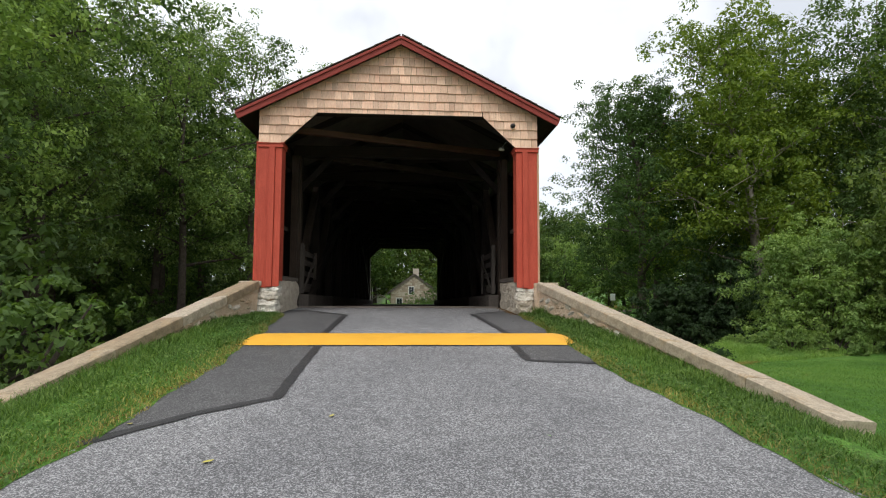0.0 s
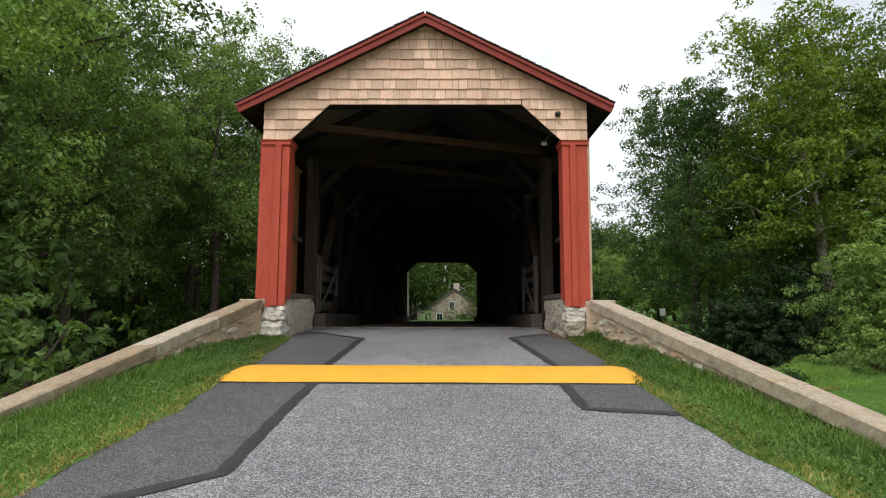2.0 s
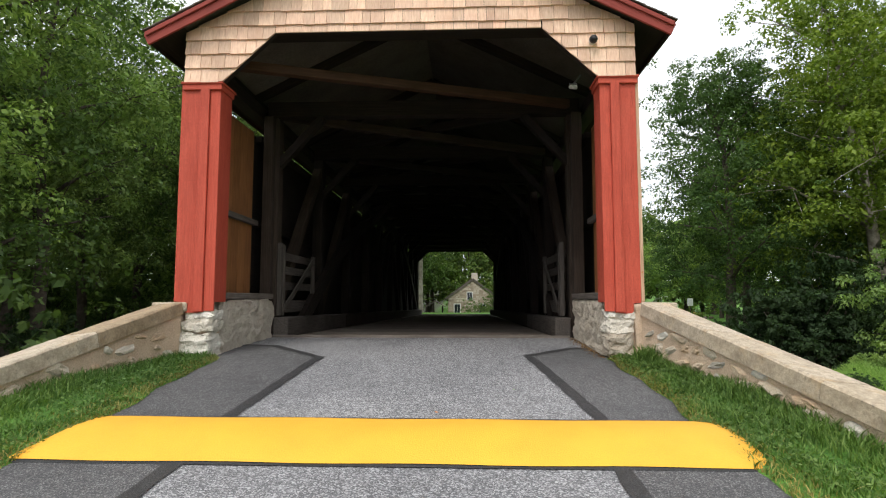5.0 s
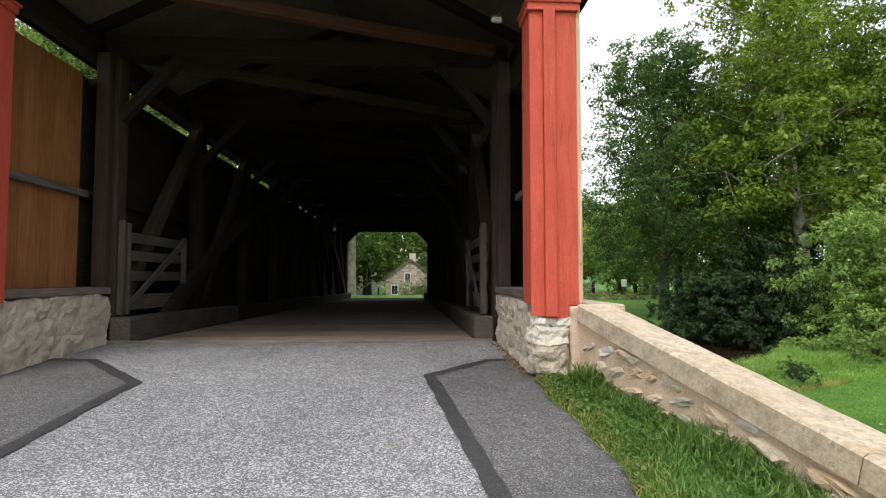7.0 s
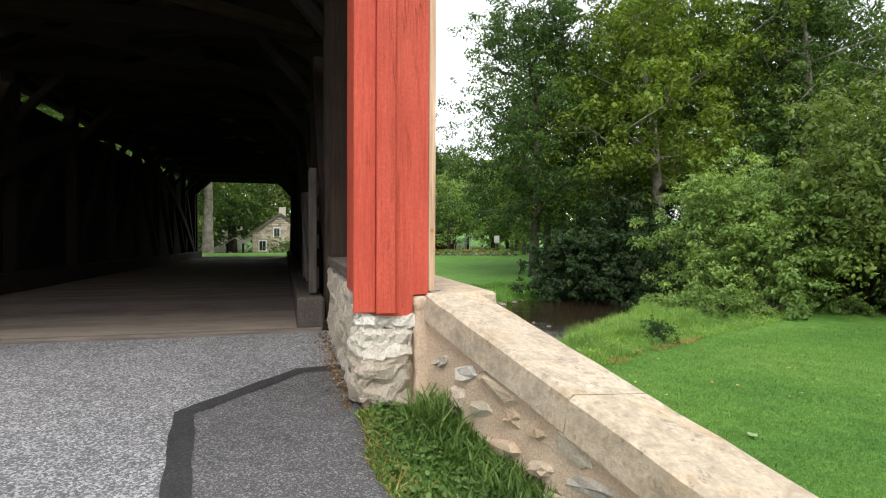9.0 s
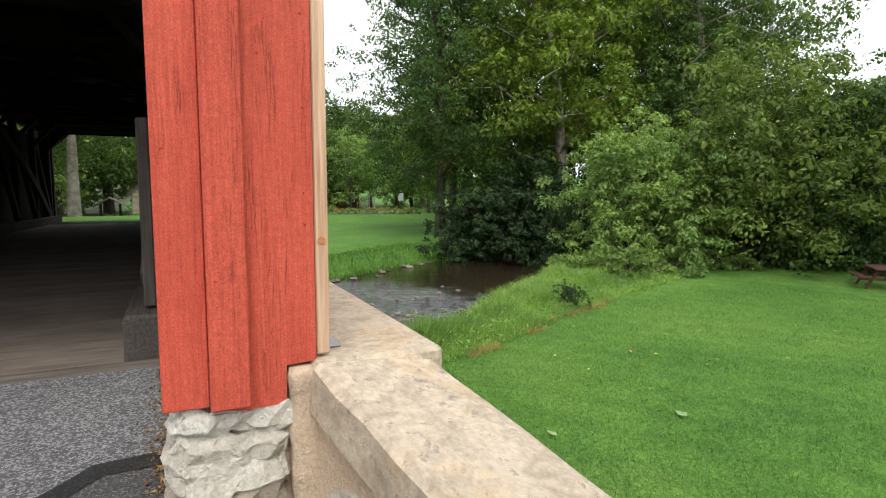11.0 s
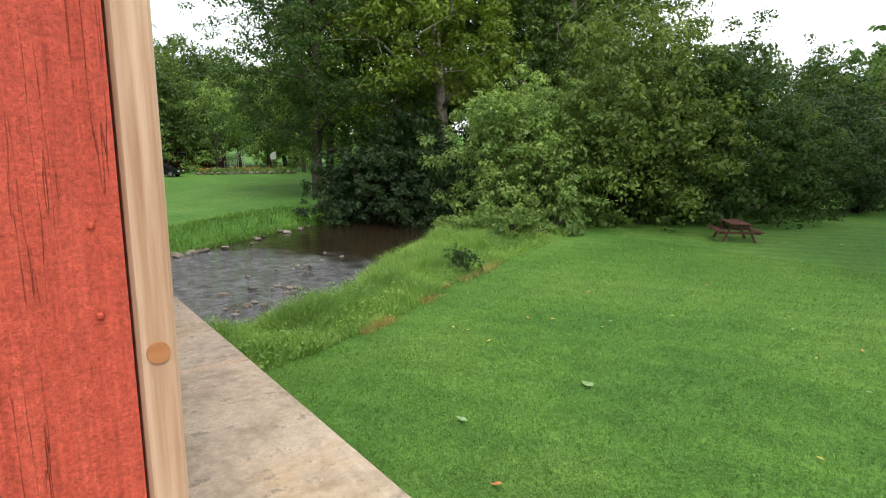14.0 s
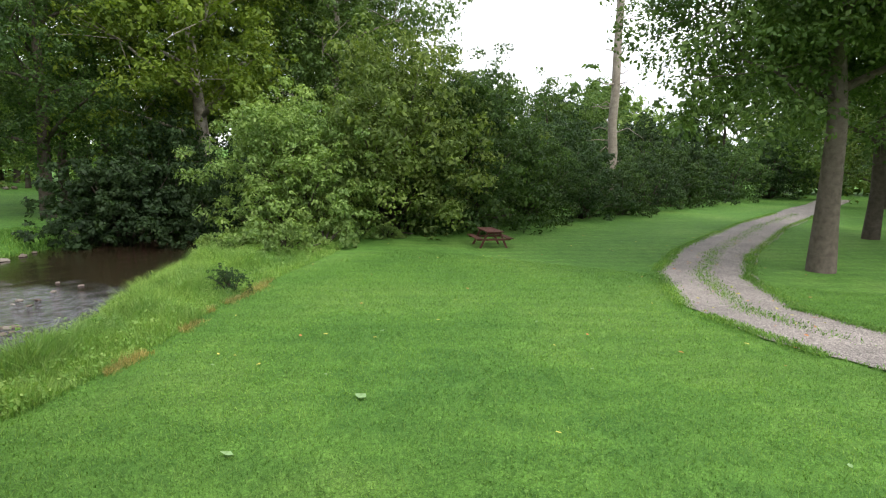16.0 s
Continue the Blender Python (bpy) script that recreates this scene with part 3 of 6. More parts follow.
def ribbon(points, width, lift):
    vs, fs = [], []
    for i, (x, y) in enumerate(points):
        a, b = points[max(i - 1, 0)], points[min(i + 1, len(points) - 1)]
        d = Vector((b[0] - a[0], b[1] - a[1]))
        d.normalize()
        w = width * (1 + 0.12 * math.sin(i * 2.1))
        for s in (-0.5, 0.5):
            px, py = x - d.y * w * s, y + d.x * w * s
            vs.append((px, py, road_z(py) + lift))
        if i:
            fs.append([2 * i - 2, 2 * i - 1, 2 * i + 1, 2 * i])
    return vs, fs


def fine(points, step=0.15):
    out = []
    for a, b in zip(points, points[1:]):
        n = max(1, int(math.dist(a, b) / step))
        out += [(a[0] + (b[0] - a[0]) * k / n, a[1] + (b[1] - a[1]) * k / n) for k in range(n)]
    return out + [points[-1]]


solo("road", joined(strip(edge_l, edge_r, -60, 0, 0, 6, 1.5), strip(edge_l, edge_r, 0, 13.2, 0, 10, 0.2)), M_ASPHALT, "worn grey asphalt road climbing to the bridge", "road", kind="structure")

SEAM_L = ((-2.32, 4.36), (-1.75, 5.0), (-1.17, 5.44), (-1.16, 8.0), (-1.22, 8.8), (-1.13, 11.08), (-2.0, 12.08), (-2.55, 12.16))
SEAM_R = ((2.32, 6.72), (1.48, 6.88), (1.48, 7.95), (1.58, 8.8), (1.29, 11.25), (1.91, 11.93), (2.24, 11.95))


def seam_l(y):
    return float(np.interp(y, [p[1] for p in SEAM_L], [p[0] for p in SEAM_L]))


def seam_r(y):
    return float(np.interp(y, [p[1] for p in SEAM_R[1:]], [p[0] for p in SEAM_R[1:]]))


solo("asphalt_patch", strip(lambda y: edge_l(y) + 0.01, lambda y: max(seam_l(y), edge_l(y) + 0.02), 4.36, 12.12, 0.004, 4, 0.1), M_PATCH, "dark asphalt repair patch along the road edge", "road patch", "asphalt repairs", "structure")
solo("asphalt_patch", strip(seam_r, lambda y: edge_r(y) - 0.01, 6.83, 11.94, 0.004, 4, 0.1), M_PATCH, "dark asphalt repair patch along the road edge", "road patch", "asphalt repairs", "structure")
solo("sealant_line", ribbon(fine(SEAM_L), 0.11, 0.008), M_SEAM, "black sealant line round an asphalt patch", "road seam", "sealant lines", "structure")
solo("sealant_line", ribbon(fine(SEAM_R), 0.11, 0.008), M_SEAM, "black sealant line round an asphalt patch", "road seam", "sealant lines", "structure")


def build_bump():
    bump_ob = thing("speed_bump", pose(0.1, 8.3, road_z(8.3)), "yellow painted asphalt speed bump across the road", "speed bump")
    vs, fs, nx, ny = [], [], 60, 12
    for i in range(nx + 1):
        x = -2.24 + 4.68 * i / nx
        end = min(1, (x + 2.24) / 0.22, (2.44 - x) / 0.22)
        for j in range(ny + 1):
            u = j / ny
            y = 7.86 + 0.86 * u + 0.008 * math.sin(x * 5 + j)
            vs.append((x, y, road_z(y) + 0.012 + 0.070 * max(0, end) ** 0.6 * math.sin(math.pi * u) ** 0.8))
    for i in range(nx):
        for j in range(ny):
            o = i * (ny + 1) + j
            fs.append([o, o + ny + 1, o + ny + 2, o + 1])
    world_part("hump", (vs, fs), M_YELLOW, bump_ob, smooth=True)
    world_part("tar_edge", ribbon(fine(((-2.26, 7.85), (2.46, 7.85))), 0.05, 0.007), M_SEAM, bump_ob, "black tar edge")
    world_part("tar_edge", ribbon(fine(((-2.20, 8.74), (2.40, 8.74))), 0.04, 0.007), M_SEAM, bump_ob, "black tar edge")


build_bump()

solo("water", ([(-400, -300, WATER_Z), (420, -300, WATER_Z), (420, 300, WATER_Z), (-400, 300, WATER_Z)], [[0, 1, 2, 3]]), M_WATER, "brown shallow creek water under the trees", "creek", kind="structure")

def path_band(path, half, lift=0.035):
    """A band that lies on the ground along a smooth path."""
    t = np.linspace(0, len(path) - 1, 160)
    k = np.arange(len(path))
    px, py = np.interp(t, k, [p[0] for p in path]), np.interp(t, k, [p[1] for p in path])
    for _ in range(60):
        px[1:-1], py[1:-1] = (px[:-2] + 2 * px[1:-1] + px[2:]) / 4, (py[:-2] + 2 * py[1:-1] + py[2:]) / 4
    vs, fs = [], []
    cols = 10
    pz = land(px, py)
    for i in range(len(t)):
        a, b = max(i - 1, 0), min(i + 1, len(t) - 1)
        d = Vector((px[b] - px[a], py[b] - py[a])).normalized()
        w = half * (1 + 0.05 * math.sin(i * 0.45) + 0.03 * math.sin(i * 1.7))
        for c in range(cols + 1):
            s = (2 * c / cols - 1) * w
            x, y = px[i] - d.y * s, py[i] + d.x * s
            vs.append((x, y, pz[i] + lift - 0.03 * abs(2 * c / cols - 1) ** 3))
        if i:
            for c in range(cols):
                o = (i - 1) * (cols + 1) + c
                fs.append([o, o + 1, o + cols + 2, o + cols + 1])
    return vs, fs


solo("gravel_path", path_band(TRAIL, 1.52, 0.06), M_GRAVEL, "pale gravel lane with a grassy middle", "path", kind="structure")

# ---------------------------------------------------------------- parapet walls
FLARE = 0.204


def wall_top(y, side=1):
    return 1.765 - (0.217 if side > 0 else 0.24) * (11.05 - y)


def stone_body(size, rng, c=0.3):
    return cbox(*size, c * min(size), 0.09 * min(size), rng)


def face_stone(w, d, h, rng):
    """A wall stone with an uneven outline and a split, bulging face (towards +y)."""
    n = rng.randint(7, 10)
    rim = []
    for k in range(n):
        a = 2 * math.pi * (k + rng.uniform(-0.3, 0.3)) / n
        c, s = math.cos(a), math.sin(a)
        q = rng.uniform(0.82, 1.08) / (abs(c) ** 3.2 + abs(s) ** 3.2) ** (1 / 3.2)
        rim.append((c * q * w / 2, s * q * h / 2))
    vs = [(x, -d / 2, z) for x, z in rim] + [(x, d * 0.30 + rng.uniform(-0.05, 0.05) * d, z) for x, z in rim]
    vs += [(x * 0.72, d * 0.47 + rng.uniform(-0.08, 0.10) * d, z * 0.70) for x, z in rim]
    vs.append((rng.uniform(-0.1, 0.1) * w, d * 0.52, rng.uniform(-0.1, 0.1) * h))
    fs = [list(range(n))]
    for o in (0, n):
        fs += [[o + k, o + (k + 1) % n, o + n + (k + 1) % n, o + n + k] for k in range(n)]
    return vs, fs + [[2 * n + k, 2 * n + (k + 1) % n, 3 * n] for k in range(n)]


def rubble(parent, origin, along_v, normal, length, low, high, material, rng, size=0.2, fill=0.9, proud=0.03, edge_inset=0.03):
    """Irregular stones set into a wall face. low and high give the face's bottom and top at a distance s."""
    s_dir, n_dir = Vector(along_v).normalized(), Vector(normal).normalized()
    z = min(low(0), low(length))
    zmax = max(high(0), high(length))
    while z < zmax:
        rh = size * rng.uniform(0.55, 0.95)
        s = rng.uniform(-0.1, 0.1)
        while s < length:
            w = size * rng.uniform(0.6, 1.8)
            sc, zc = s + w / 2, z + rh / 2 + rng.uniform(-0.03, 0.03)
            h = rh * rng.uniform(0.65, 0.95)
            if 0.02 < sc - w / 2 and sc + w / 2 < length - 0.02 and zc - h / 2 > low(sc) - 0.12 and zc + h / 2 < high(sc) - edge_inset and rng.random() < fill:
                d = 0.14
                m = Matrix((s_dir, n_dir, Vector((0, 0, 1)))).transposed().to_4x4()
                m.translation = Vector(origin) + s_dir * sc + n_dir * (proud * rng.uniform(0.2, 1.2) - d / 2) + Vector((0, 0, zc))
                m = m @ pose(0, 0, 0, rng.uniform(-6, 6), rng.uniform(-24, 24), rng.uniform(-6, 6))
                part("stone", mesh_of("stone", face_stone(w * 0.96, d, h, rng), material), material, parent, m=inverse_base(parent) @ m)
            s += w + rng.uniform(0.01, 0.05)
        z += rh


def build_parapet(side, rng):
    x0 = 2.545 if side > 0 else -2.753
    y1 = 4.95
    flare = FLARE if side > 0 else 0.185
    ob = thing("parapet_wall", pose(x0, 11.05, 0.9), "low rubble stone parapet wall with sandstone coping, grass at its foot", "stone wall", "parapet walls")
    length = math.hypot(11.05 - y1, flare * (11.05 - y1))
    # core in slices, so that its top follows the coping and its foot goes below the ground
    vs, fs, n = [], [], 24
    for i in range(n + 1):
        y = 11.05 - (11.05 - y1) * i / n
        x = x0 + side * flare * (11.05 - y)
        for off, top in ((0.03, 0), (0.03, 1), (0.37, 1), (0.37, 0)):
            vs.append((x + side * off, y, wall_top(y, side) - 0.145 if top else LAWN_Z - 0.4))
    for i in range(n):
        for k in range(4):
            k2 = (k + 1) % 4
            fs.append([4 * i + k, 4 * i + k2, 4 * i + 4 + k2, 4 * i + 4 + k])
    fs += [[0, 1, 2, 3], [4 * n + 3, 4 * n + 2, 4 * n + 1, 4 * n]]
    world_part("core", (vs, fs), M_MORTAR, ob, "tan mortar between the stones")
    d = Vector((side * flare, -1, 0)).normalized()
    inner = Vector((-side, -flare, 0)).normalized()
    rubble(ob, (x0 + side * 0.03, 11.03, 0), d, inner, length, lambda s: road_z(11.05 - s * 0.98) - 0.1, lambda s: wall_top(11.05 - s * 0.98, side) - 0.145, M_STONE, rng, 0.19, 0.85, 0.03, -0.01)
    # the face towards the lawn
    rubble(ob, (x0 + side * 0.37, 11.03, 0), d, -inner, length, lambda s: LAWN_Z - 0.1, lambda s: wall_top(11.05 - s * 0.98, side) - 0.145, M_STONE, rng, 0.34, 0.85)
    # coping slabs, each with its own top and a worn edge
    cuts = [0, 1.21, 2.5, 3.9, 5.2, length + 0.04]
    slope = math.atan((0.217 if side > 0 else 0.24) / math.hypot(1, flare))
    for a, b in zip(cuts, cuts[1:]):
        la = (b - a) / math.cos(slope) - 0.006
        vsx, fsx = [], []
        nseg = 8
        for i in range(nseg + 1):
            u = -la / 2 + la * i / nseg
            for (w, z) in [(q * side * -1, zz) for q, zz in ((-0.187, -0.17), (-0.187, -0.056), (-0.168, -0.042), (0.20, 0.0), (0.222, -0.016), (0.222, -0.15))]:
                jx, jz = rng.uniform(-0.005, 0.005), rng.uniform(-0.003, 0.003)
                vsx.append((u + (rng.uniform(-.004, .004) if 0 < i < nseg else 0), w + jx, z + jz))
        for i in range(nseg):
            for k in range(6):
                k2 = (k + 1) % 6
                fsx.append([6 * i + k, 6 * i + k2, 6 * i + 6 + k2, 6 * i + 6 + k])
        fsx += [list(range(6)), list(range(6 * nseg + 5, 6 * nseg - 1, -1))]
        mid = (a + b) / 2
        yy = 11.05 - mid * 0.981
        xx = x0 + side * (flare * (11.05 - yy) + 0.222)
        x_ax = (d * math.cos(slope) - Vector((0, 0, math.sin(slope)))).normalized()
        z_ax = Vector((0, 0, 1)) - x_ax * x_ax.z
        z_ax.normalize()
        m = Matrix((x_ax, z_ax.cross(x_ax), z_ax)).transposed().to_4x4()
        m.translation = (xx, yy, wall_top(yy, side))
        part("coping_slab", mesh_of("coping_slab", (vsx, fsx), M_COPING), M_COPING, ob, "worn sandstone coping slab", m=inverse_base(ob) @ m)
    return ob


rng = random.Random(11)
build_parapet(1, rng)
build_parapet(-1, rng)


def rough_block(x0, x1, y0, y1, z0, z1, amp, size, step=0.03):
    """A block of rough masonry: every face is bulged and pitted."""
    vs, fs, key = [], [], {}
    nx, ny, nz = [max(2, round((b - a) / step)) for a, b in ((x0, x1), (y0, y1), (z0, z1))]

    def put(i, j, k):
        if (i, j, k) not in key:
            p = Vector((x0 + (x1 - x0) * i / nx, y0 + (y1 - y0) * j / ny, z0 + (z1 - z0) * k / nz))
            d, _ = noise.voronoi(Vector((p.x, p.y, p.z * 1.5)) / size)
            q = noise.noise_vector(p / (size * 0.7)) * 0.5 + noise.noise_vector(p / (size * 0.25)) * 0.45 + noise.noise_vector(p / (size * 0.1)) * 0.22
            c = Vector(((x0 + x1) / 2, (y0 + y1) / 2, (z0 + z1) / 2))
            out = Vector([(-1 if a == 0 else 1 if a == n else 0) for a, n in ((i, nx), (j, ny), (k, nz))])
            edge = 0.35 * amp * max(0, sum(abs(v) for v in out) - 1)
            key[i, j, k] = len(vs)
            vs.append(tuple(p + q * amp * 0.7 + out * (amp * (0.5 - d[0] * 1.1) - edge)))
        return key[i, j, k]

    def face(fn, nu, nv):
        for u in range(nu):
            for v in range(nv):
                fs.append([fn(u, v), fn(u + 1, v), fn(u + 1, v + 1), fn(u, v + 1)])
    for e in (0, 1):
        face(lambda u, v: put(e * nx, u, v), ny, nz)
        face(lambda u, v: put(u, e * ny, v), nx, nz)
        face(lambda u, v: put(u, v, e * nz), nx, ny)
    return vs, fs


def build_abutment(side, rng):
    """The stone base under the portal post and the vestibule, with its level coping outside."""
    xi = 2.19 if side > 0 else -2.43
    xo = 2.985 if side > 0 else -3.15
    a, b = min(xi, xo), max(xi, xo)
    ob = thing("abutment", pose((a + b) / 2, 12.1, LAWN_Z), "whitewashed rubble stone abutment carrying the bridge post", "stone abutment", "abutments")
    xm = xi + side * 0.04
    a2, b2 = min(xm, xo - side * 0.03), max(xm, xo - side * 0.03)
    core = moved(cbox(b2 - a2, 2.12, 2.85, 0.02), pose((a2 + b2) / 2, 12.19, 0.10))
    world_part("core", core, M_MORTAR, ob, "tan mortar")
    # rough masonry towards the road, and the big end stones under the post
    world_part("masonry", rough_block(min(xi, xi + side * 0.45), max(xi, xi + side * 0.45), 11.36, 13.24, 0.8, 1.79, 0.05, 0.24), M_WHITESTONE, ob, "whitewashed rough masonry")
    xa2, xb2 = (2.18, 2.50) if side > 0 else (-2.80, -2.42)
    for z0, z1, dx, dy in ((0.75, 1.14, 0.02, 0.02), (1.13, 1.40, -0.02, 0.0), (1.39, 1.56, 0.0, 0.03), (1.55, 1.655, 0.02, 0.05)):
        g = rough_block(xa2 + dx * 0.5, xb2 + dx, 11.02 + dy, 11.38, z0, z1, 0.06, 0.17)
        world_part("end_stone", g, M_WHITESTONE, ob, "rough pale end stone")
    world_part("mortar_fillet", rough_block(min(xb2, xo - side * 0.05) if side > 0 else xo + 0.05, max(xb2, xo - side * 0.05) if side > 0 else xa2, 11.05, 11.38, 0.75, 1.74, 0.015, 0.2), M_MORTAR, ob, "tan mortar filling", True)
    # level coping beside the bridge
    for y0, y1 in ((11.05, 11.95), (11.96, 13.22)):
        w = 0.42
        m = pose(xo - side * w / 2, (y0 + y1) / 2, 1.755 - 0.055, 0, 0, 0)
        part("coping_slab", mesh_of("coping_slab", cbox(w, y1 - y0 - 0.008, 0.11, 0.014, 0.004, rng), M_COPING), M_COPING, ob, "level sandstone coping slab", m=inverse_base(ob) @ m)
    world_part("mortar_joint", moved(cbox(0.40, 0.028, 0.05, 0.004), pose(xo - side * 0.21, 11.955, 1.7315)), M_MORTAR, ob, "pale mortar joint between coping slabs")
    rubble(ob, (xo - side * 0.03, 11.06, 0), (0, 1, 0), (side, 0, 0), 2.2, lambda s: LAWN_Z - 0.1, lambda s: 1.64, M_STONE, rng, 0.34, 0.9)
    return ob


build_abutment(1, rng)
build_abutment(-1, rng)
solo("abutment_fill", moved(cbox(4.6, 3.0, 3.0, 0.02), pose(AXIS, 11.75, -0.75)), M_EARTH, "earth fill beneath the road end", "embankment", kind="structure")
solo("far_abutment", moved(cbox(6.0, 3.5, 3.2, 0.05), pose(AXIS, 39.6, -0.85)), M_MORTAR, "far stone abutment under the bridge", "abutment", kind="structure")

# ---------------------------------------------------------------- the covered bridge
Y_FAR = 39.0
RIDGE_Z, EAVE_Z, EAVE_X = 6.50, 4.93, 3.10


def deck_z(y):
    return 1.215 - 0.0137 * (y - 13.2)


def clip_poly(poly, a, b, c):
    """Keeps the side of a polygon on which a x + b z <= c."""
    out = []
    for p, q in zip(poly, poly[1:] + poly[:1]):
        fp, fq = a * p[0] + b * p[1] - c, a * q[0] + b * q[1] - c
        if fp <= 0:
            out.append(p)
        if fp * fq < 0:
            t = fp / (fp - fq)
            out.append((p[0] + (q[0] - p[0]) * t, p[1] + (q[1] - p[1]) * t))
    return out


def build_gable(bridge, y, rng, front=True, dz=0.0):
    """The end wall above the opening, with its shingles."""
    tilt = (RIDGE_Z - EAVE_Z) / EAVE_X
    xl, xr = AXIS - 2.715, AXIS + 2.715
    outline = [(xl, 4.43), (xl + 0.47, 4.43), (-1.74, 5.04), (1.48, 5.04), (xr - 0.45, 4.43), (xr, 4.43), (xr, RIDGE_Z - 2.715 * tilt - 0.05), (AXIS, RIDGE_Z - 0.05), (xl, RIDGE_Z - 2.715 * tilt - 0.05)]
    # backing as three convex pieces
    def shift(poly):
        return [(x, z + dz) for x, z in poly]
    top = [(xl, 5.04), (xr, 5.04), (xr, outline[6][1] - dz), (AXIS, outline[7][1] - dz), (xl, outline[8][1] - dz)]
    lft = [(xl, 4.43), (xl + 0.47, 4.43), (-1.74, 5.04), (xl, 5.04)]
    rgt = [(xr - 0.45, 4.43), (xr, 4.43), (xr, 5.04), (1.48, 5.04)]
    backing = world_part("gable_wall", joined(*[prism(shift(p), (y + 0.03, y + 0.11)) for p in (top, lft, rgt)]), M_SHADEDWOOD, bridge, "board backing of the gable")
    if not front:
        return
    expo, z = 0.176, 4.425
    while z < RIDGE_Z:
        x = xl - rng.uniform(0, 0.12)
        while x < xr:
            w = rng.choice((0.10, 0.13, 0.15, 0.17, 0.19, 0.22))
            drop = rng.uniform(-0.006, 0.006)
            poly = [(x + 0.0025, z + drop), (x + w - 0.0025, z + drop), (x + w - 0.0025, z + expo * 1.12), (x + 0.0025, z + expo * 1.12)]
            for a, b, c in ((-1, 0, -xl), (1, 0, xr), (tilt, 1, RIDGE_Z - 0.07 + tilt * AXIS), (-tilt, 1, RIDGE_Z - 0.07 - tilt * AXIS)):
                if poly:
                    poly = clip_poly(poly, a, b, c)
            pieces = [poly] if poly else []
            if z < 5.03 and poly:
                # cut by the opening: keep what lies outside it
                sl = (5.04 - 4.43) / (-1.74 - (xl + 0.47))
                sr = (5.04 - 4.43) / (1.48 - (xr - 0.45))
                pl = clip_poly(poly, sl, -1, sl * (xl + 0.47) - 4.43)
                pr = clip_poly(poly, sr, -1, sr * (xr - 0.45) - 4.43)
                up = clip_poly(poly, 0, -1, -5.035)
                pieces = [clip_poly(pl, 1, 0, -1.74) if pl else [], clip_poly(clip_poly(up, -1, 0, 1.74), 1, 0, 1.48) if up else [], clip_poly(pr, -1, 0, -1.48) if pr else []]
            for pc in pieces:
                if pc and len(pc) >= 3 and max(q[0] for q in pc) - min(q[0] for q in pc) > 0.015 and max(q[1] for q in pc) - min(q[1] for q in pc) > 0.02:
                    n = len(pc)
                    zl, zh = z, z + expo * 1.12
                    def dep(q):
                        return y - 0.004 + 0.028 * (q[1] - zl) / (zh - zl)
                    vs = [(q[0], dep(q), q[1]) for q in pc] + [(q[0], y + 0.031, q[1]) for q in pc]
                    fs = [list(range(n)), list(range(2 * n - 1, n - 1, -1))] + [[i, i + n, (i + 1) % n + n, (i + 1) % n] for i in range(n)]
                    # grain along local x: the piece is laid on its side
                    cx, cz = x + w / 2, z
                    turn = pose(cx, y, cz, 0, -90, 0)
                    local = moved((vs, fs), turn.inverted())
                    part("shingle", mesh_of("shingle", local, M_SHINGLE), M_SHINGLE, backing, m=inverse_base(backing) @ turn)
            x += w
        z += expo


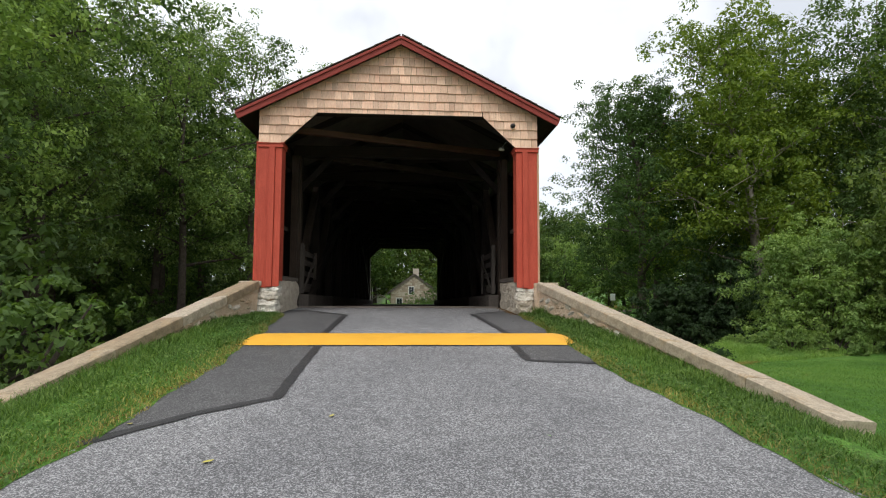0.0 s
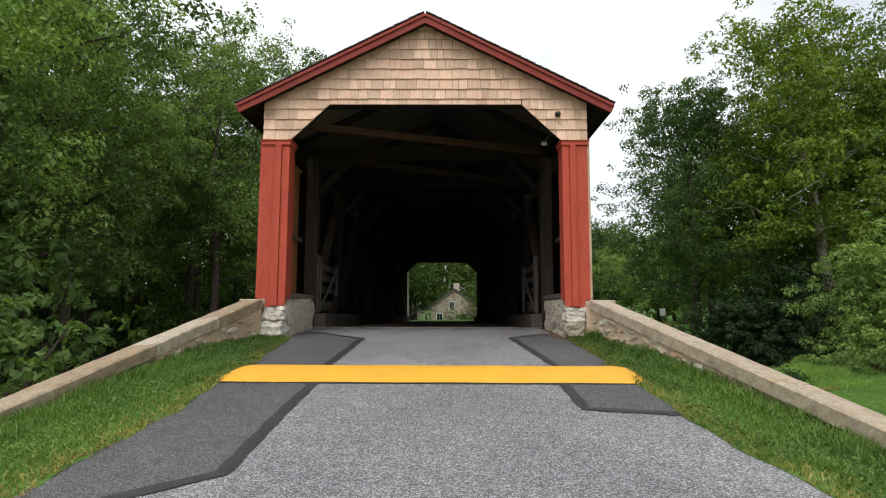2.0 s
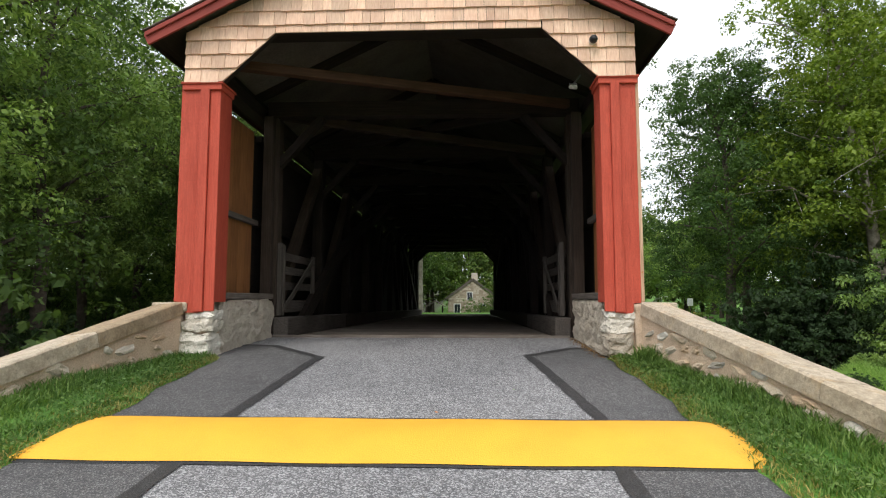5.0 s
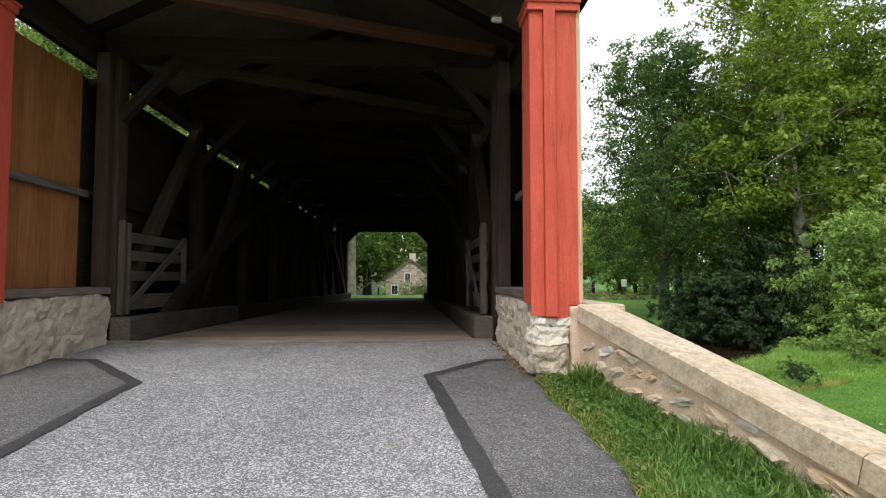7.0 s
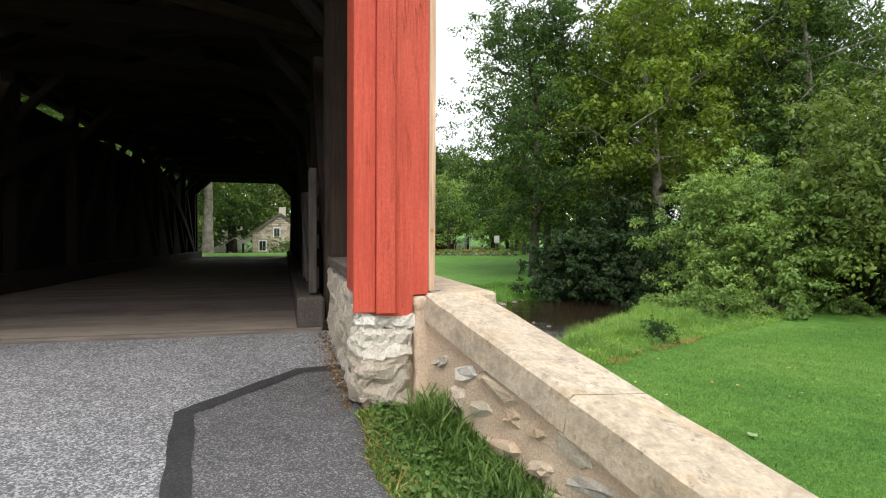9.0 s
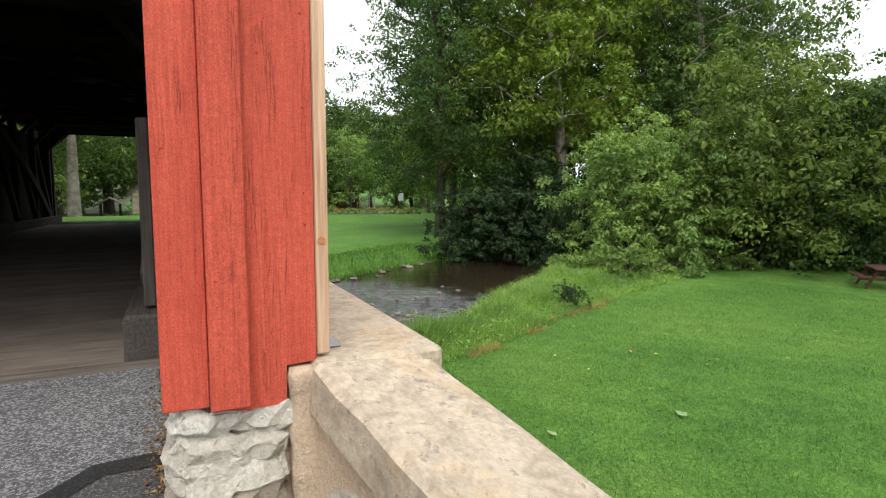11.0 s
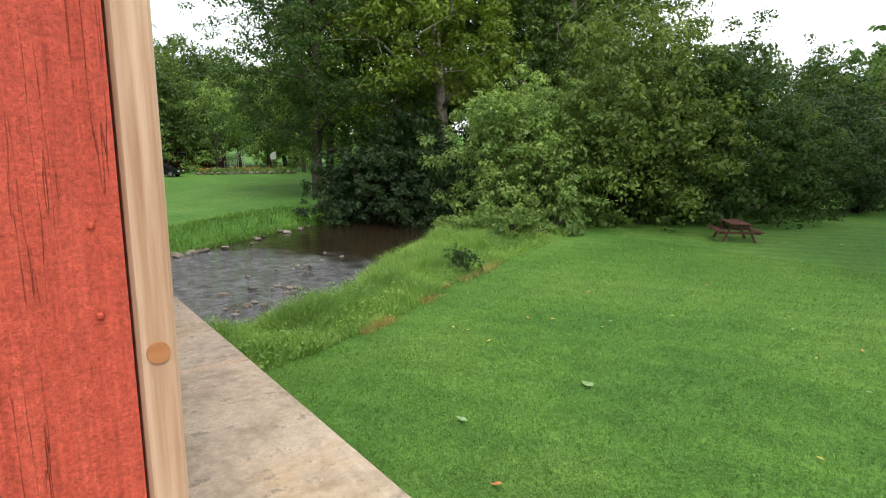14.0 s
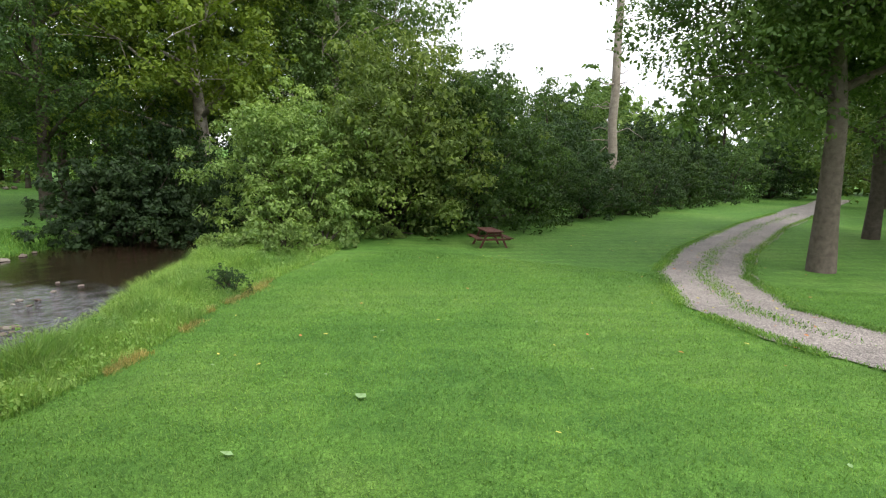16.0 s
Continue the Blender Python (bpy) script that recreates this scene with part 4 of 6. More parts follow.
def build_post(bridge, side):
    """A boxed portal post: red boards, a raised batten, a moulded cap."""
    xa, xb = (2.165, 2.58) if side > 0 else (-2.85, -2.41)
    y = 11.08
    inner = xa if side > 0 else xb
    outer = xb if side > 0 else xa
    s = side
    k0 = (xb - xa) / 0.46
    # front boards
    plank("board", (inner + s * 0.066 * k0, y + 0.012, 1.655), (inner + s * 0.066 * k0, y + 0.012, 4.36), 0.132 * k0, 0.024, M_RED, bridge, (0, -1, 0), 0.003)
    turn = pose(inner, y, 1.64, 0, -90, 0)
    poly = [(inner + s * q * k0, z) for q, z in ((0.134, 1.642), (0.25, 1.632), (0.362, 1.636), (0.364, 1.748), (0.459, 1.752), (0.459, 4.36), (0.134, 4.36))]
    part("board", moved(prism(poly, (y, y + 0.024)), turn.inverted()), M_RED, bridge, m=inverse_base(bridge) @ turn)
    plank("batten", (inner + s * 0.191 * k0, y - 0.017, 1.65), (inner + s * 0.191 * k0, y - 0.017, 4.36), 0.116 * k0, 0.032, M_RED, bridge, (0, -1, 0), 0.004)
    rn = random.Random(17)
    for k in range(22):
        q = rn.choice((0.03, 0.11, 0.16, 0.225, 0.30, 0.43))
        dy = -0.034 if 0.133 < q < 0.249 else 0.0
        zz = 1.8 + 0.115 * k + rn.uniform(-0.03, 0.03)
        plank("nail", (inner + s * q * k0, y + dy - 0.002, zz - 0.0035), (inner + s * q * k0, y + dy - 0.002, zz + 0.0035), 0.007, 0.004, M_RED, bridge, (0, -1, 0), 0.003)
    # faces towards the road and outwards
    plank("board", (inner + s * 0.012, y + 0.18, 1.76), (inner + s * 0.012, y + 0.18, 4.36), 0.31, 0.024, M_RED, bridge, (-s, 0, 0), 0.003)
    plank("board", (outer - s * 0.012, y + 0.18, 1.76), (outer - s * 0.012, y + 0.18, 4.4), 0.31, 0.024, M_RED, bridge, (s, 0, 0), 0.003)
    plank("post", ((xa + xb) / 2, y + 0.2, 1.76), ((xa + xb) / 2, y + 0.2, 4.6), 0.3, 0.26, M_SHADEDWOOD, bridge, (0, 1, 0))
    # cap
    for dz, pr, h in ((4.375, 0.022, 0.075), (4.42, 0.04, 0.03)):
        plank("cap_moulding", (xa - pr, y + 0.16, dz), (xb + pr, y + 0.16, dz), 0.34 + 2 * pr, h, M_RED, bridge, (0, 0, 1), 0.006)
    if side > 0:
        plank("corner_trim", (outer + 0.024, y + 0.03, 1.765), (outer + 0.024, y + 0.03, 4.42), 0.04, 0.038, M_TRIM, bridge, (0, -1, 0), 0.004, "unpainted pine corner strip")
        world_part("knot", tube([(outer + 0.024, y + 0.012, 2.105), (outer + 0.024, y + 0.0085, 2.105)], [0.012, 0.0115], 14), M_KNOT, bridge, "round orange knot in the pine strip")
        plank("flashing", (outer + 0.05, y + 0.10, 1.760), (outer + 0.05, y + 0.28, 1.760), 0.10, 0.004, M_STEEL, bridge, (0, 0, 1), 0.001, "bent grey metal flashing")
    else:
        plank("corner_trim", (outer - 0.026, y + 0.03, 1.765), (outer - 0.026, y + 0.03, 4.42), 0.05, 0.038, M_RED, bridge, (0, -1, 0), 0.004)


def build_bridge(rng):
    br = thing("covered_bridge", pose(AXIS, 11.08, 1.2), "red covered bridge with cedar-shingled gable and timber truss darkened for the shade inside", "covered bridge")
    for s in (1, -1):
        build_post(br, s)
    # roof: two slabs, red rake boards, shingle ends along the rake
    tilt = math.atan((RIDGE_Z - EAVE_Z) / EAVE_X)
    half = EAVE_X / math.cos(tilt)
    for s in (-1, 1):
        nrm = Vector((s * math.sin(tilt), 0, math.cos(tilt)))
        e = Vector((AXIS + s * EAVE_X, 0, EAVE_Z))
        r = Vector((AXIS, 0, RIDGE_Z))
        slab = [tuple((v + nrm * k)[i] for i in (0, 2)) for v, k in ((e, 0.0), (r, 0.0), (r, 0.06), (e, 0.06))]
        roof = world_part("roof", prism(slab, (10.86, Y_FAR + 0.3)), M_ROOF, br, "grey weathered wood-shingle roof slope")
        for k in range(26):
            u = (k + 0.5) / 26
            c = e.lerp(r, u) + nrm * (0.072 + rng.uniform(0, 0.006))
            step = (r - e).normalized()
            for yy in (10.83, 10.98, 11.14):
                p0, p1 = c - step * 0.085, c + step * 0.085
                plank("roof_shingle", (p0.x, yy + 0.07, p0.z + 0.010), (p1.x, yy + 0.07, p1.z), 0.145, 0.016, M_ROOF, roof, nrm, 0.003)
        plank("rake_board", (e.x, 10.845, e.z - 0.05), (r.x, 10.845, r.z - 0.05), 0.14, 0.03, M_RAKE, br, (0, -1, 0), 0.004)
        plank("rake_moulding", (e.x, 10.82, e.z + 0.01), (r.x, 10.82, r.z + 0.01), 0.05, 0.03, M_RAKE, br, (0, -1, 0), 0.004)
        plank("eave_board", (e.x - s * 0.02, 10.86, e.z - 0.02), (e.x - s * 0.02, Y_FAR + 0.3, e.z - 0.02), 0.12, 0.03, M_SHADEDWOOD, br, (s, 0, 0))
        plank("soffit", (AXIS + s * 2.88, 10.87, EAVE_Z + 0.06), (AXIS + s * 2.88, Y_FAR + 0.3, EAVE_Z + 0.06), 0.4, 0.02, M_SHADEDWOOD, br, (s * math.sin(tilt), 0, math.cos(tilt)))
        # long walls outside, with the open slot under the eaves
        xw = AXIS + s * 2.70
        y = 11.28
        while y < Y_FAR - 0.05:
            z0 = 1.80 if y < 13.2 else 0.55
            plank("siding_board", (xw + s * 0.006, y + 0.145, z0), (xw + s * 0.006, y + 0.145, 4.42), 0.287, 0.014, M_RED, br, (s, 0, 0), 0.002)
            y += 0.29
        # added sheet for the siding's unpainted back, interior shade in its colour
        plank("inner_sheathing", (xw - s * 0.012, 13.2, 2.49), (xw - s * 0.012, Y_FAR - 0.05, 2.49), 3.84, 0.02, M_SHADEDWOOD, br, (s, 0, 0), 0.002)
        plank("top_plate", (xw - s * 0.05, 11.2, 4.78), (xw - s * 0.05, Y_FAR, 4.80), 0.2, 0.2, M_SHADEDWOOD, br)
        plank("wall_rail", (xw - s * 0.08, 13.3, 2.98), (xw - s * 0.08, Y_FAR - 0.1, 2.75), 0.1, 0.1, M_SHADEDWOOD, br)
        plank("wall_rail", (xw - s * 0.08, 13.3, 4.36), (xw - s * 0.08, Y_FAR - 0.1, 4.36), 0.1, 0.1, M_SHADEDWOOD, br)
        # lined side of the vestibule
        xl = xw - s * 0.05
        for k in range(7):
            yy = 11.36 + 0.255 * k
            plank("lining_board", (xl, yy + 0.125, 1.88), (xl, yy + 0.125, 4.42), 0.25, 0.02, M_WARMWOOD, br, (-s, 0, 0), 0.002)
        plank("lining_rail", (xl - s * 0.05, 11.4, 2.98), (xl - s * 0.05, 13.2, 2.98), 0.08, 0.08, M_GREYWOOD, br)
        plank("sill", (xl - s * 0.10, 11.42, 1.835), (xl - s * 0.10, 13.3, 1.835), 0.46, 0.085, M_GREYWOOD, br, (0, 0, 1), 0.01)
        # truss
        xt = AXIS + s * 2.40
        bays, y0 = 9, 13.45
        bay = (Y_FAR - 0.4 - y0) / bays
        for k in range(bays + 1):
            yy = y0 + bay * k
            # first post browner, deeper ones near black: shade stepped by colour
            plank("truss_post", (xt, yy, deck_z(yy) - 0.25), (xt, yy, 4.72), 0.24, 0.2, M_POSTWOOD if k == 0 else M_SHADEDWOOD, br, (s, 0, 0), 0.012)
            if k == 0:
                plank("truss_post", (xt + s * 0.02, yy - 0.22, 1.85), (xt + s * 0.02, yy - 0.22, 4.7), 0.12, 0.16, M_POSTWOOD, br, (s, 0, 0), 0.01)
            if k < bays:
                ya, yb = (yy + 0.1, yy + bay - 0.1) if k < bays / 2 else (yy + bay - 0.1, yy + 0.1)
                plank("truss_brace", (xt, ya, deck_z(ya) + 0.35), (xt, yb, 4.45), 0.2, 0.16, M_POSTWOOD if k < 2 else M_SHADEDWOOD, br, (s, 0, 0), 0.012)
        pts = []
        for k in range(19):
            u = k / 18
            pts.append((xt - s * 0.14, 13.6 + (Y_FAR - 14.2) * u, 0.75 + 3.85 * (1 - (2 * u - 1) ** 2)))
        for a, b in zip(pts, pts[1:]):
            plank("arch_segment", a, (b[0], b[1] + 0.03, b[2]), 0.30, 0.11, M_SHADEDWOOD, br, (s, 0, 0), 0.01)
        plank("lower_chord", (xt, 13.2, 1.15), (xt, Y_FAR - 0.2, deck_z(Y_FAR)), 0.3, 0.3, M_SHADEDWOOD, br)
        # timber kerb
        for k in range(6):
            ya, yb = 13.2 + 4.3 * k, 13.2 + 4.3 * (k + 1) - 0.01
            # kerb colour drops after the first length, painting in the shade further inside
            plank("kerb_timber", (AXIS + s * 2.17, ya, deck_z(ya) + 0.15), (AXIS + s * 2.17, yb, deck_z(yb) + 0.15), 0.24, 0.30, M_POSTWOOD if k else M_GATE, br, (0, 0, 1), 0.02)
    # ties, cross braces and knee braces under the roof
    for k in range(10):
        yy = 13.45 + 2.79 * k
        plank("tie_beam", (AXIS - 2.5, yy, 4.86), (AXIS + 2.5, yy, 4.86), 0.22, 0.24, M_SHADEDWOOD, br)
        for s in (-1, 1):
            plank("knee_brace", (AXIS + s * 2.34, yy, 3.95), (AXIS + s * 1.62, yy, 4.74), 0.12, 0.14, M_SHADEDWOOD, br, (0, 1, 0))
            plank("rafter", (AXIS + s * 2.95, yy, 4.97), (AXIS, yy, RIDGE_Z - 0.1), 0.12, 0.14, M_SHADEDWOOD, br, (0, 1, 0))
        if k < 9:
            # only the nearest brace is browner; the rest carry deeper painted shade
            plank("cross_brace", (AXIS - 2.3, yy + 0.15, 4.82), (AXIS + 2.3, yy + 2.64, 4.82), 0.13, 0.13, M_POSTWOOD if k == 0 else M_SHADEDWOOD, br)
            plank("cross_brace", (AXIS + 2.3, yy + 0.15, 4.95), (AXIS - 2.3, yy + 2.64, 4.95), 0.13, 0.13, M_SHADEDWOOD, br)
    plank("lintel", (AXIS - 2.5, 11.30, 5.17), (AXIS + 2.5, 11.30, 5.17), 0.2, 0.2, M_SHADEDWOOD, br)
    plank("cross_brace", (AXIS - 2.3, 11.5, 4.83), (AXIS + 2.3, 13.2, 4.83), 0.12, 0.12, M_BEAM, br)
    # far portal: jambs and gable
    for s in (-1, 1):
        world_part("far_jamb", moved(cbox(0.46, 0.3, 3.7, 0.01), pose(AXIS + s * 2.49, Y_FAR, deck_z(Y_FAR) + 1.6)), M_SHADEDWOOD, br)
    build_gable(br, Y_FAR - 0.05, rng, False, -0.4)
    # deck boards run across
    y = 13.16
    while y < Y_FAR:
        w = 0.27
        plank("deck_plank", (AXIS - 2.3, y + w / 2, deck_z(y) - 0.03), (AXIS + 2.3, y + w / 2, deck_z(y) - 0.03), w - 0.008, 0.06, M_DECK, br, (0, 0, 1), 0.006)
        y += w
    plank("deck_edge", (AXIS - 2.28, 13.17, 1.222), (AXIS + 2.26, 13.17, 1.222), 0.05, 0.05, M_GREYWOOD, br, (0, 0, 1), 0.004, "pale worn edge timber")
    plank("floor_beam", (AXIS - 2.3, 26, 0.85), (AXIS + 2.3, 26, 0.85), 25, 0.1, M_SHADEDWOOD, br, (0, 0, 1))
    build_gable(br, 11.03, rng)
    return br


build_bridge(random.Random(5))


def build_gate(side):
    x = 2.06 if side > 0 else -2.40
    y0, y1 = 13.44, 15.35
    ob = thing("wooden_gate", pose(x, y0, 1.53), "weathered grey wooden gate folded open against the truss", "gate", "bridge gates")
    z0 = 1.55
    for y, h, w in ((y0 - 0.02, 1.14, 0.075), (y0 + 0.12, 1.12, 0.06), (y1, 1.05, 0.07)):
        # gate pieces use the grey wood darkened for the shade they stand in
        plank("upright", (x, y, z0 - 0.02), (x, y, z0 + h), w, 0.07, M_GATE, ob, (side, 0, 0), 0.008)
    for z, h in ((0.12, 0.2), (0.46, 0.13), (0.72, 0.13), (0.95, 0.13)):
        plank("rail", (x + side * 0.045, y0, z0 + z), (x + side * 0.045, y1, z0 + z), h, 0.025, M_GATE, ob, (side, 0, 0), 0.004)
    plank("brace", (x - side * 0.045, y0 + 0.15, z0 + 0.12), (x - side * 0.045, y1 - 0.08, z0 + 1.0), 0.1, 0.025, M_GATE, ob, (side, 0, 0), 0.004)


build_gate(1)
build_gate(-1)


def build_lamp():
    ob = thing("security_camera", pose(2.08, 11.02, 4.84), "small dark dome camera fixed on the shingled gable", "camera")
    part("mount", moved(tube([(0, 0, 0), (0, -0.05, 0)], [0.045, 0.045], 14), pose(0, 0, 0)), M_WHITE, ob)
    prof = [(0, -0.05, 0), (0, -0.075, -0.004), (0, -0.10, -0.01), (0, -0.118, -0.014)]
    part("dome", tube(prof, [0.05, 0.048, 0.036, 0.012], 14), M_BLACK, ob, "dark dome", True)


build_lamp()


def build_floodlight():
    ob = thing("floodlight", pose(1.98, 11.75, 4.56), "small white floodlight hung under the portal beam", "lamp")
    part("arm", tube([(0.1, 0, 0.16), (0, -0.02, 0.03)], [0.012, 0.012], 8), M_STEEL, ob, "thin grey arm")
    part("housing", moved(cbox(0.10, 0.07, 0.05, 0.012), pose(0, 0, 0, 15, 0, 20)), M_WHITE, ob)
    part("knuckle", tube([(-0.05, 0, 0.03), (0.05, 0, 0.03)], [0.02, 0.02], 10), M_STEEL, ob)


build_floodlight()


# ---------------------------------------------------------------- trees and plants
def leaf_cloud(centres, radii, counts, size, rng, flat=0.75, droop=0.25):
    """Diamond leaves scattered in clumps: four corners each."""
    out = []
    for c, r, n in zip(centres, radii, counts):
        d = rng.normal(size=(n, 3))
        d /= np.linalg.norm(d, axis=1)[:, None]
        d[:, 2] = np.where((d[:, 2] < -0.15) & (rng.random(n) < 0.6), -d[:, 2], d[:, 2])
        rad = r * (0.55 + 0.45 * rng.random(n) ** 0.6) * (1 + 0.12 * rng.normal(size=n))
        p = c + d * rad[:, None] * np.array([1, 1, flat])
        nrm = d * 0.9 + rng.normal(size=(n, 3)) * 0.35 + np.array([0, 0, 0.45])
        nrm /= np.linalg.norm(nrm, axis=1)[:, None]
        a = np.cross(nrm, rng.normal(size=(n, 3)))
        a /= np.linalg.norm(a, axis=1)[:, None] + 1e-9
        a[:, 2] -= droop
        b = np.cross(nrm, a)
        s = size * rng.uniform(0.6, 1.35, n)[:, None]
        q = np.stack([p - a * s * 0.55, p + b * s * 0.32 - a * s * 0.05, p + a * s * 0.6, p - b * s * 0.32 - a * s * 0.05], axis=1)
        out.append(q.reshape(-1, 3))
    return np.concatenate(out)


def tree_meshes(name, seed, height, spread, bole, leaves, leaf, leaf_material, bark, clumps=70, airy=0.0, crown_base=0.3, clump_r=0.16, lean=0.0):
    """Trunk with limbs, and a crown of clumped leaves, as two meshes."""
    r, py = np.random.default_rng(seed), random.Random(seed)
    top = height * 0.86
    spine = [Vector((lean * height * t * t + py.uniform(-0.03, 0.03) * height * t, py.uniform(-0.03, 0.03) * height * t, top * t)) for t in np.linspace(0, 1, 8)]
    limbs = [tube([(*(spine[0] - Vector((0, 0, 0.4))),)] + [tuple(v) for v in spine], [bole * 1.5] + [bole * (1.12 if i == 0 else 1) * (1 - 0.86 * i / 7) for i in range(8)], 9, 0.07, py)]
    centres, radii = [], []
    n_limbs = max(7, clumps // 6)
    tips = []
    for k in range(n_limbs):
        t = crown_base + (0.97 - crown_base) * (k + py.random()) / n_limbs
        i = min(6, int(t * 7))
        start = spine[i].lerp(spine[i + 1], t * 7 - i)
        ang = k * 2.4 + py.uniform(-0.5, 0.5)
        u = (t - crown_base) / (1 - crown_base)
        reach = spread * (0.55 + 0.45 * math.sin(math.pi * min(1, 0.22 + 0.74 * u))) * py.uniform(0.7, 1.08) * (1 - 0.45 * u ** 3)
        rise = reach * py.uniform(0.15, 0.55) + height * 0.05 * u
        pts = [start]
        for s in (0.35, 0.7, 1.0):
            pts.append(start + Vector((math.cos(ang) * reach * s + py.uniform(-.06, .06) * reach, math.sin(ang) * reach * s + py.uniform(-.06, .06) * reach, rise * s ** 0.8)))
        r0 = bole * 0.42 * (1 - 0.6 * u)
        limbs.append(tube([tuple(p) for p in pts], [r0, r0 * 0.65, r0 * 0.38, r0 * 0.12], 6, 0.05, py))
        tips.append(pts)
    for k in range(clumps):
        pts = tips[k % n_limbs]
        sp = py.uniform(0.3, 1.05) * 3
        i = min(2, int(sp))
        c = pts[i].lerp(pts[i + 1], sp - i)
        c = np.array(c) + np.clip(r.normal(size=3), -1.5, 1.5) * spread * (0.17 - 0.04 * airy) * np.array([1, 1, 0.8])
        big = height * clump_r * py.uniform(0.5, 1.0) * (1 - 0.3 * airy)
        for _ in range(9):
            o = np.clip(r.normal(size=3), -1.6, 1.6) * big * np.array([0.72, 0.72, 0.55])
            centres.append(c + o)
            radii.append(big * py.uniform(0.2, 0.44))
    # small side twigs towards the clumps
    for c in centres[::17]:
        pts = min(tips, key=lambda q: (Vector(c) - q[2]).length)
        limbs.append(tube([tuple(pts[2]), tuple(pts[2].lerp(Vector(c), 0.6) + Vector((0, 0, 0.1))), tuple(c)], [bole * 0.09, bole * 0.06, bole * 0.02], 4))
    w = np.array(radii) ** 2
    counts = np.maximum(8, (leaves * w / w.sum()).astype(int))
    crown = quads_mesh("crown", leaf_cloud(centres, radii, counts, leaf, r, 0.78), 4, leaf_material)
    return mesh_of("trunk", joined(*limbs), bark, True, False), crown


def plant(name, x, y, meshes, label, category, group="", turn=0.0, scale=1.0, sink=0.1, z=None):
    ob = thing(name, pose(x, y, (land_z(x, y) if z is None else z) - sink, 0, 0, turn) @ Matrix.Scale(scale, 4), label, category, group)
    part("trunk", meshes[0], None, ob)
    part("crown", meshes[1], None, ob)
    return ob


def shrub_meshes(seed, width, height, leaves, leaf, leaf_material, clumps=40, skirt=0.0):
    """A many-stemmed shrub: stems from one base, and clumps from the ground up."""
    r, py = np.random.default_rng(seed), random.Random(seed)
    centres, radii, stems = [], [], []
    for k in range(clumps):
        a, u = py.uniform(0, 2 * math.pi), py.random() ** 0.6
        zz = height * py.uniform(0.03, 0.86)
        rim = width * 0.5 * (0.55 + 0.45 * math.sin(math.pi * min(1, zz / height * 0.9 + 0.25)))
        c = np.array([math.cos(a) * rim * u, math.sin(a) * rim * u, zz])
        for _ in range(8):
            big = height * py.uniform(0.07, 0.14)
            centres.append(c + r.normal(size=3) * big * np.array([1.1, 1.1, 0.9]))
            radii.append(big * py.uniform(0.3, 0.62))
        if k % 2 == 0:
            stems.append(tube([(c[0] * 0.1, c[1] * 0.1, -0.2), (c[0] * 0.5, c[1] * 0.5, zz * 0.6), tuple(c)], [0.07, 0.045, 0.012], 5))
    w = np.array(radii) ** 2
    counts = np.maximum(8, (leaves * w / w.sum()).astype(int))
    crown = quads_mesh("crown", leaf_cloud(centres, radii, counts, leaf, r, 0.8, 0.35), 4, leaf_material)
    return mesh_of("stems", joined(*stems), M_BARK, True, False), crown


OAK = [tree_meshes("oak", 100 + i, 20, 6.2, 0.36, 34000, 0.21, M_LEAF, M_BARK, 90, 0.2, 0.24) for i in range(3)]
FOREST = [tree_meshes("forest", 200 + i, 21, 5.2, 0.27, 27000, 0.145, M_LEAF_DEEP if i == 1 else M_LEAF if i == 3 else M_LEAF_BRIGHT, M_BARK, 70, 0.9, 0.34 if i < 2 else 0.2, 0.13) for i in range(4)]
LOCUST = tree_meshes("locust", 300, 24, 7.0, 0.42, 60000, 0.18, M_LEAF_DEEP, M_BARK, 130, 0.7, 0.14, 0.12)
SYCAMORE = [tree_meshes("sycamore", 310 + i, 28, 8.0, 0.5, 50000, 0.25, M_LEAF_YELLOW if i == 0 else M_LEAF, M_PALEBARK, 120, 0.3, 0.2, 0.12, 0.11 if i == 0 else 0.0) for i in range(2)]
SHRUB_DARK = shrub_meshes(400, 7.4, 4.9, 46000, 0.15, M_LEAF_DARK, 130)
SHRUB_BRIGHT = shrub_meshes(401, 8.5, 7.6, 50000, 0.145, M_LEAF_BRIGHT, 110)
SHRUB_GREEN = [shrub_meshes(402 + i, 8.0, 8.5, 42000, 0.15, M_LEAF_DEEP if i else M_LEAF_OLIVE, 105) for i in range(2)]
WOOD = [shrub_meshes(440 + i, 7.0, 5.5, 5500, 0.22, M_LEAF if i else M_LEAF_BRIGHT, 50) for i in range(2)]
HEDGE = [shrub_meshes(450 + i, 8.0, 6.5, 15000, 0.18, M_LEAF_DARK if i == 0 else M_LEAF_DEEP, 60) for i in range(2)]
DISTANT = [tree_meshes("distant", 460 + i, 15, 5.6, 0.3, 1400, 0.78, (M_LEAF, M_LEAF_DARK, M_LEAF_BRIGHT)[i], M_BARK, 45, 0.1, 0.06, 0.18) for i in range(3)]
UNDER = [shrub_meshes(410 + i, 4.2, 2.8, 7000, 0.095, M_LEAF_DARK if i == 1 else M_LEAF, 36) for i in range(3)]
FAR = [tree_meshes("far", 420 + i, 15, 5.6, 0.3, 10000, 0.32, (M_LEAF, M_LEAF_OLIVE, M_LEAF_BRIGHT)[i], M_BARK, 50, 0.1, 0.06, 0.18) for i in range(3)]

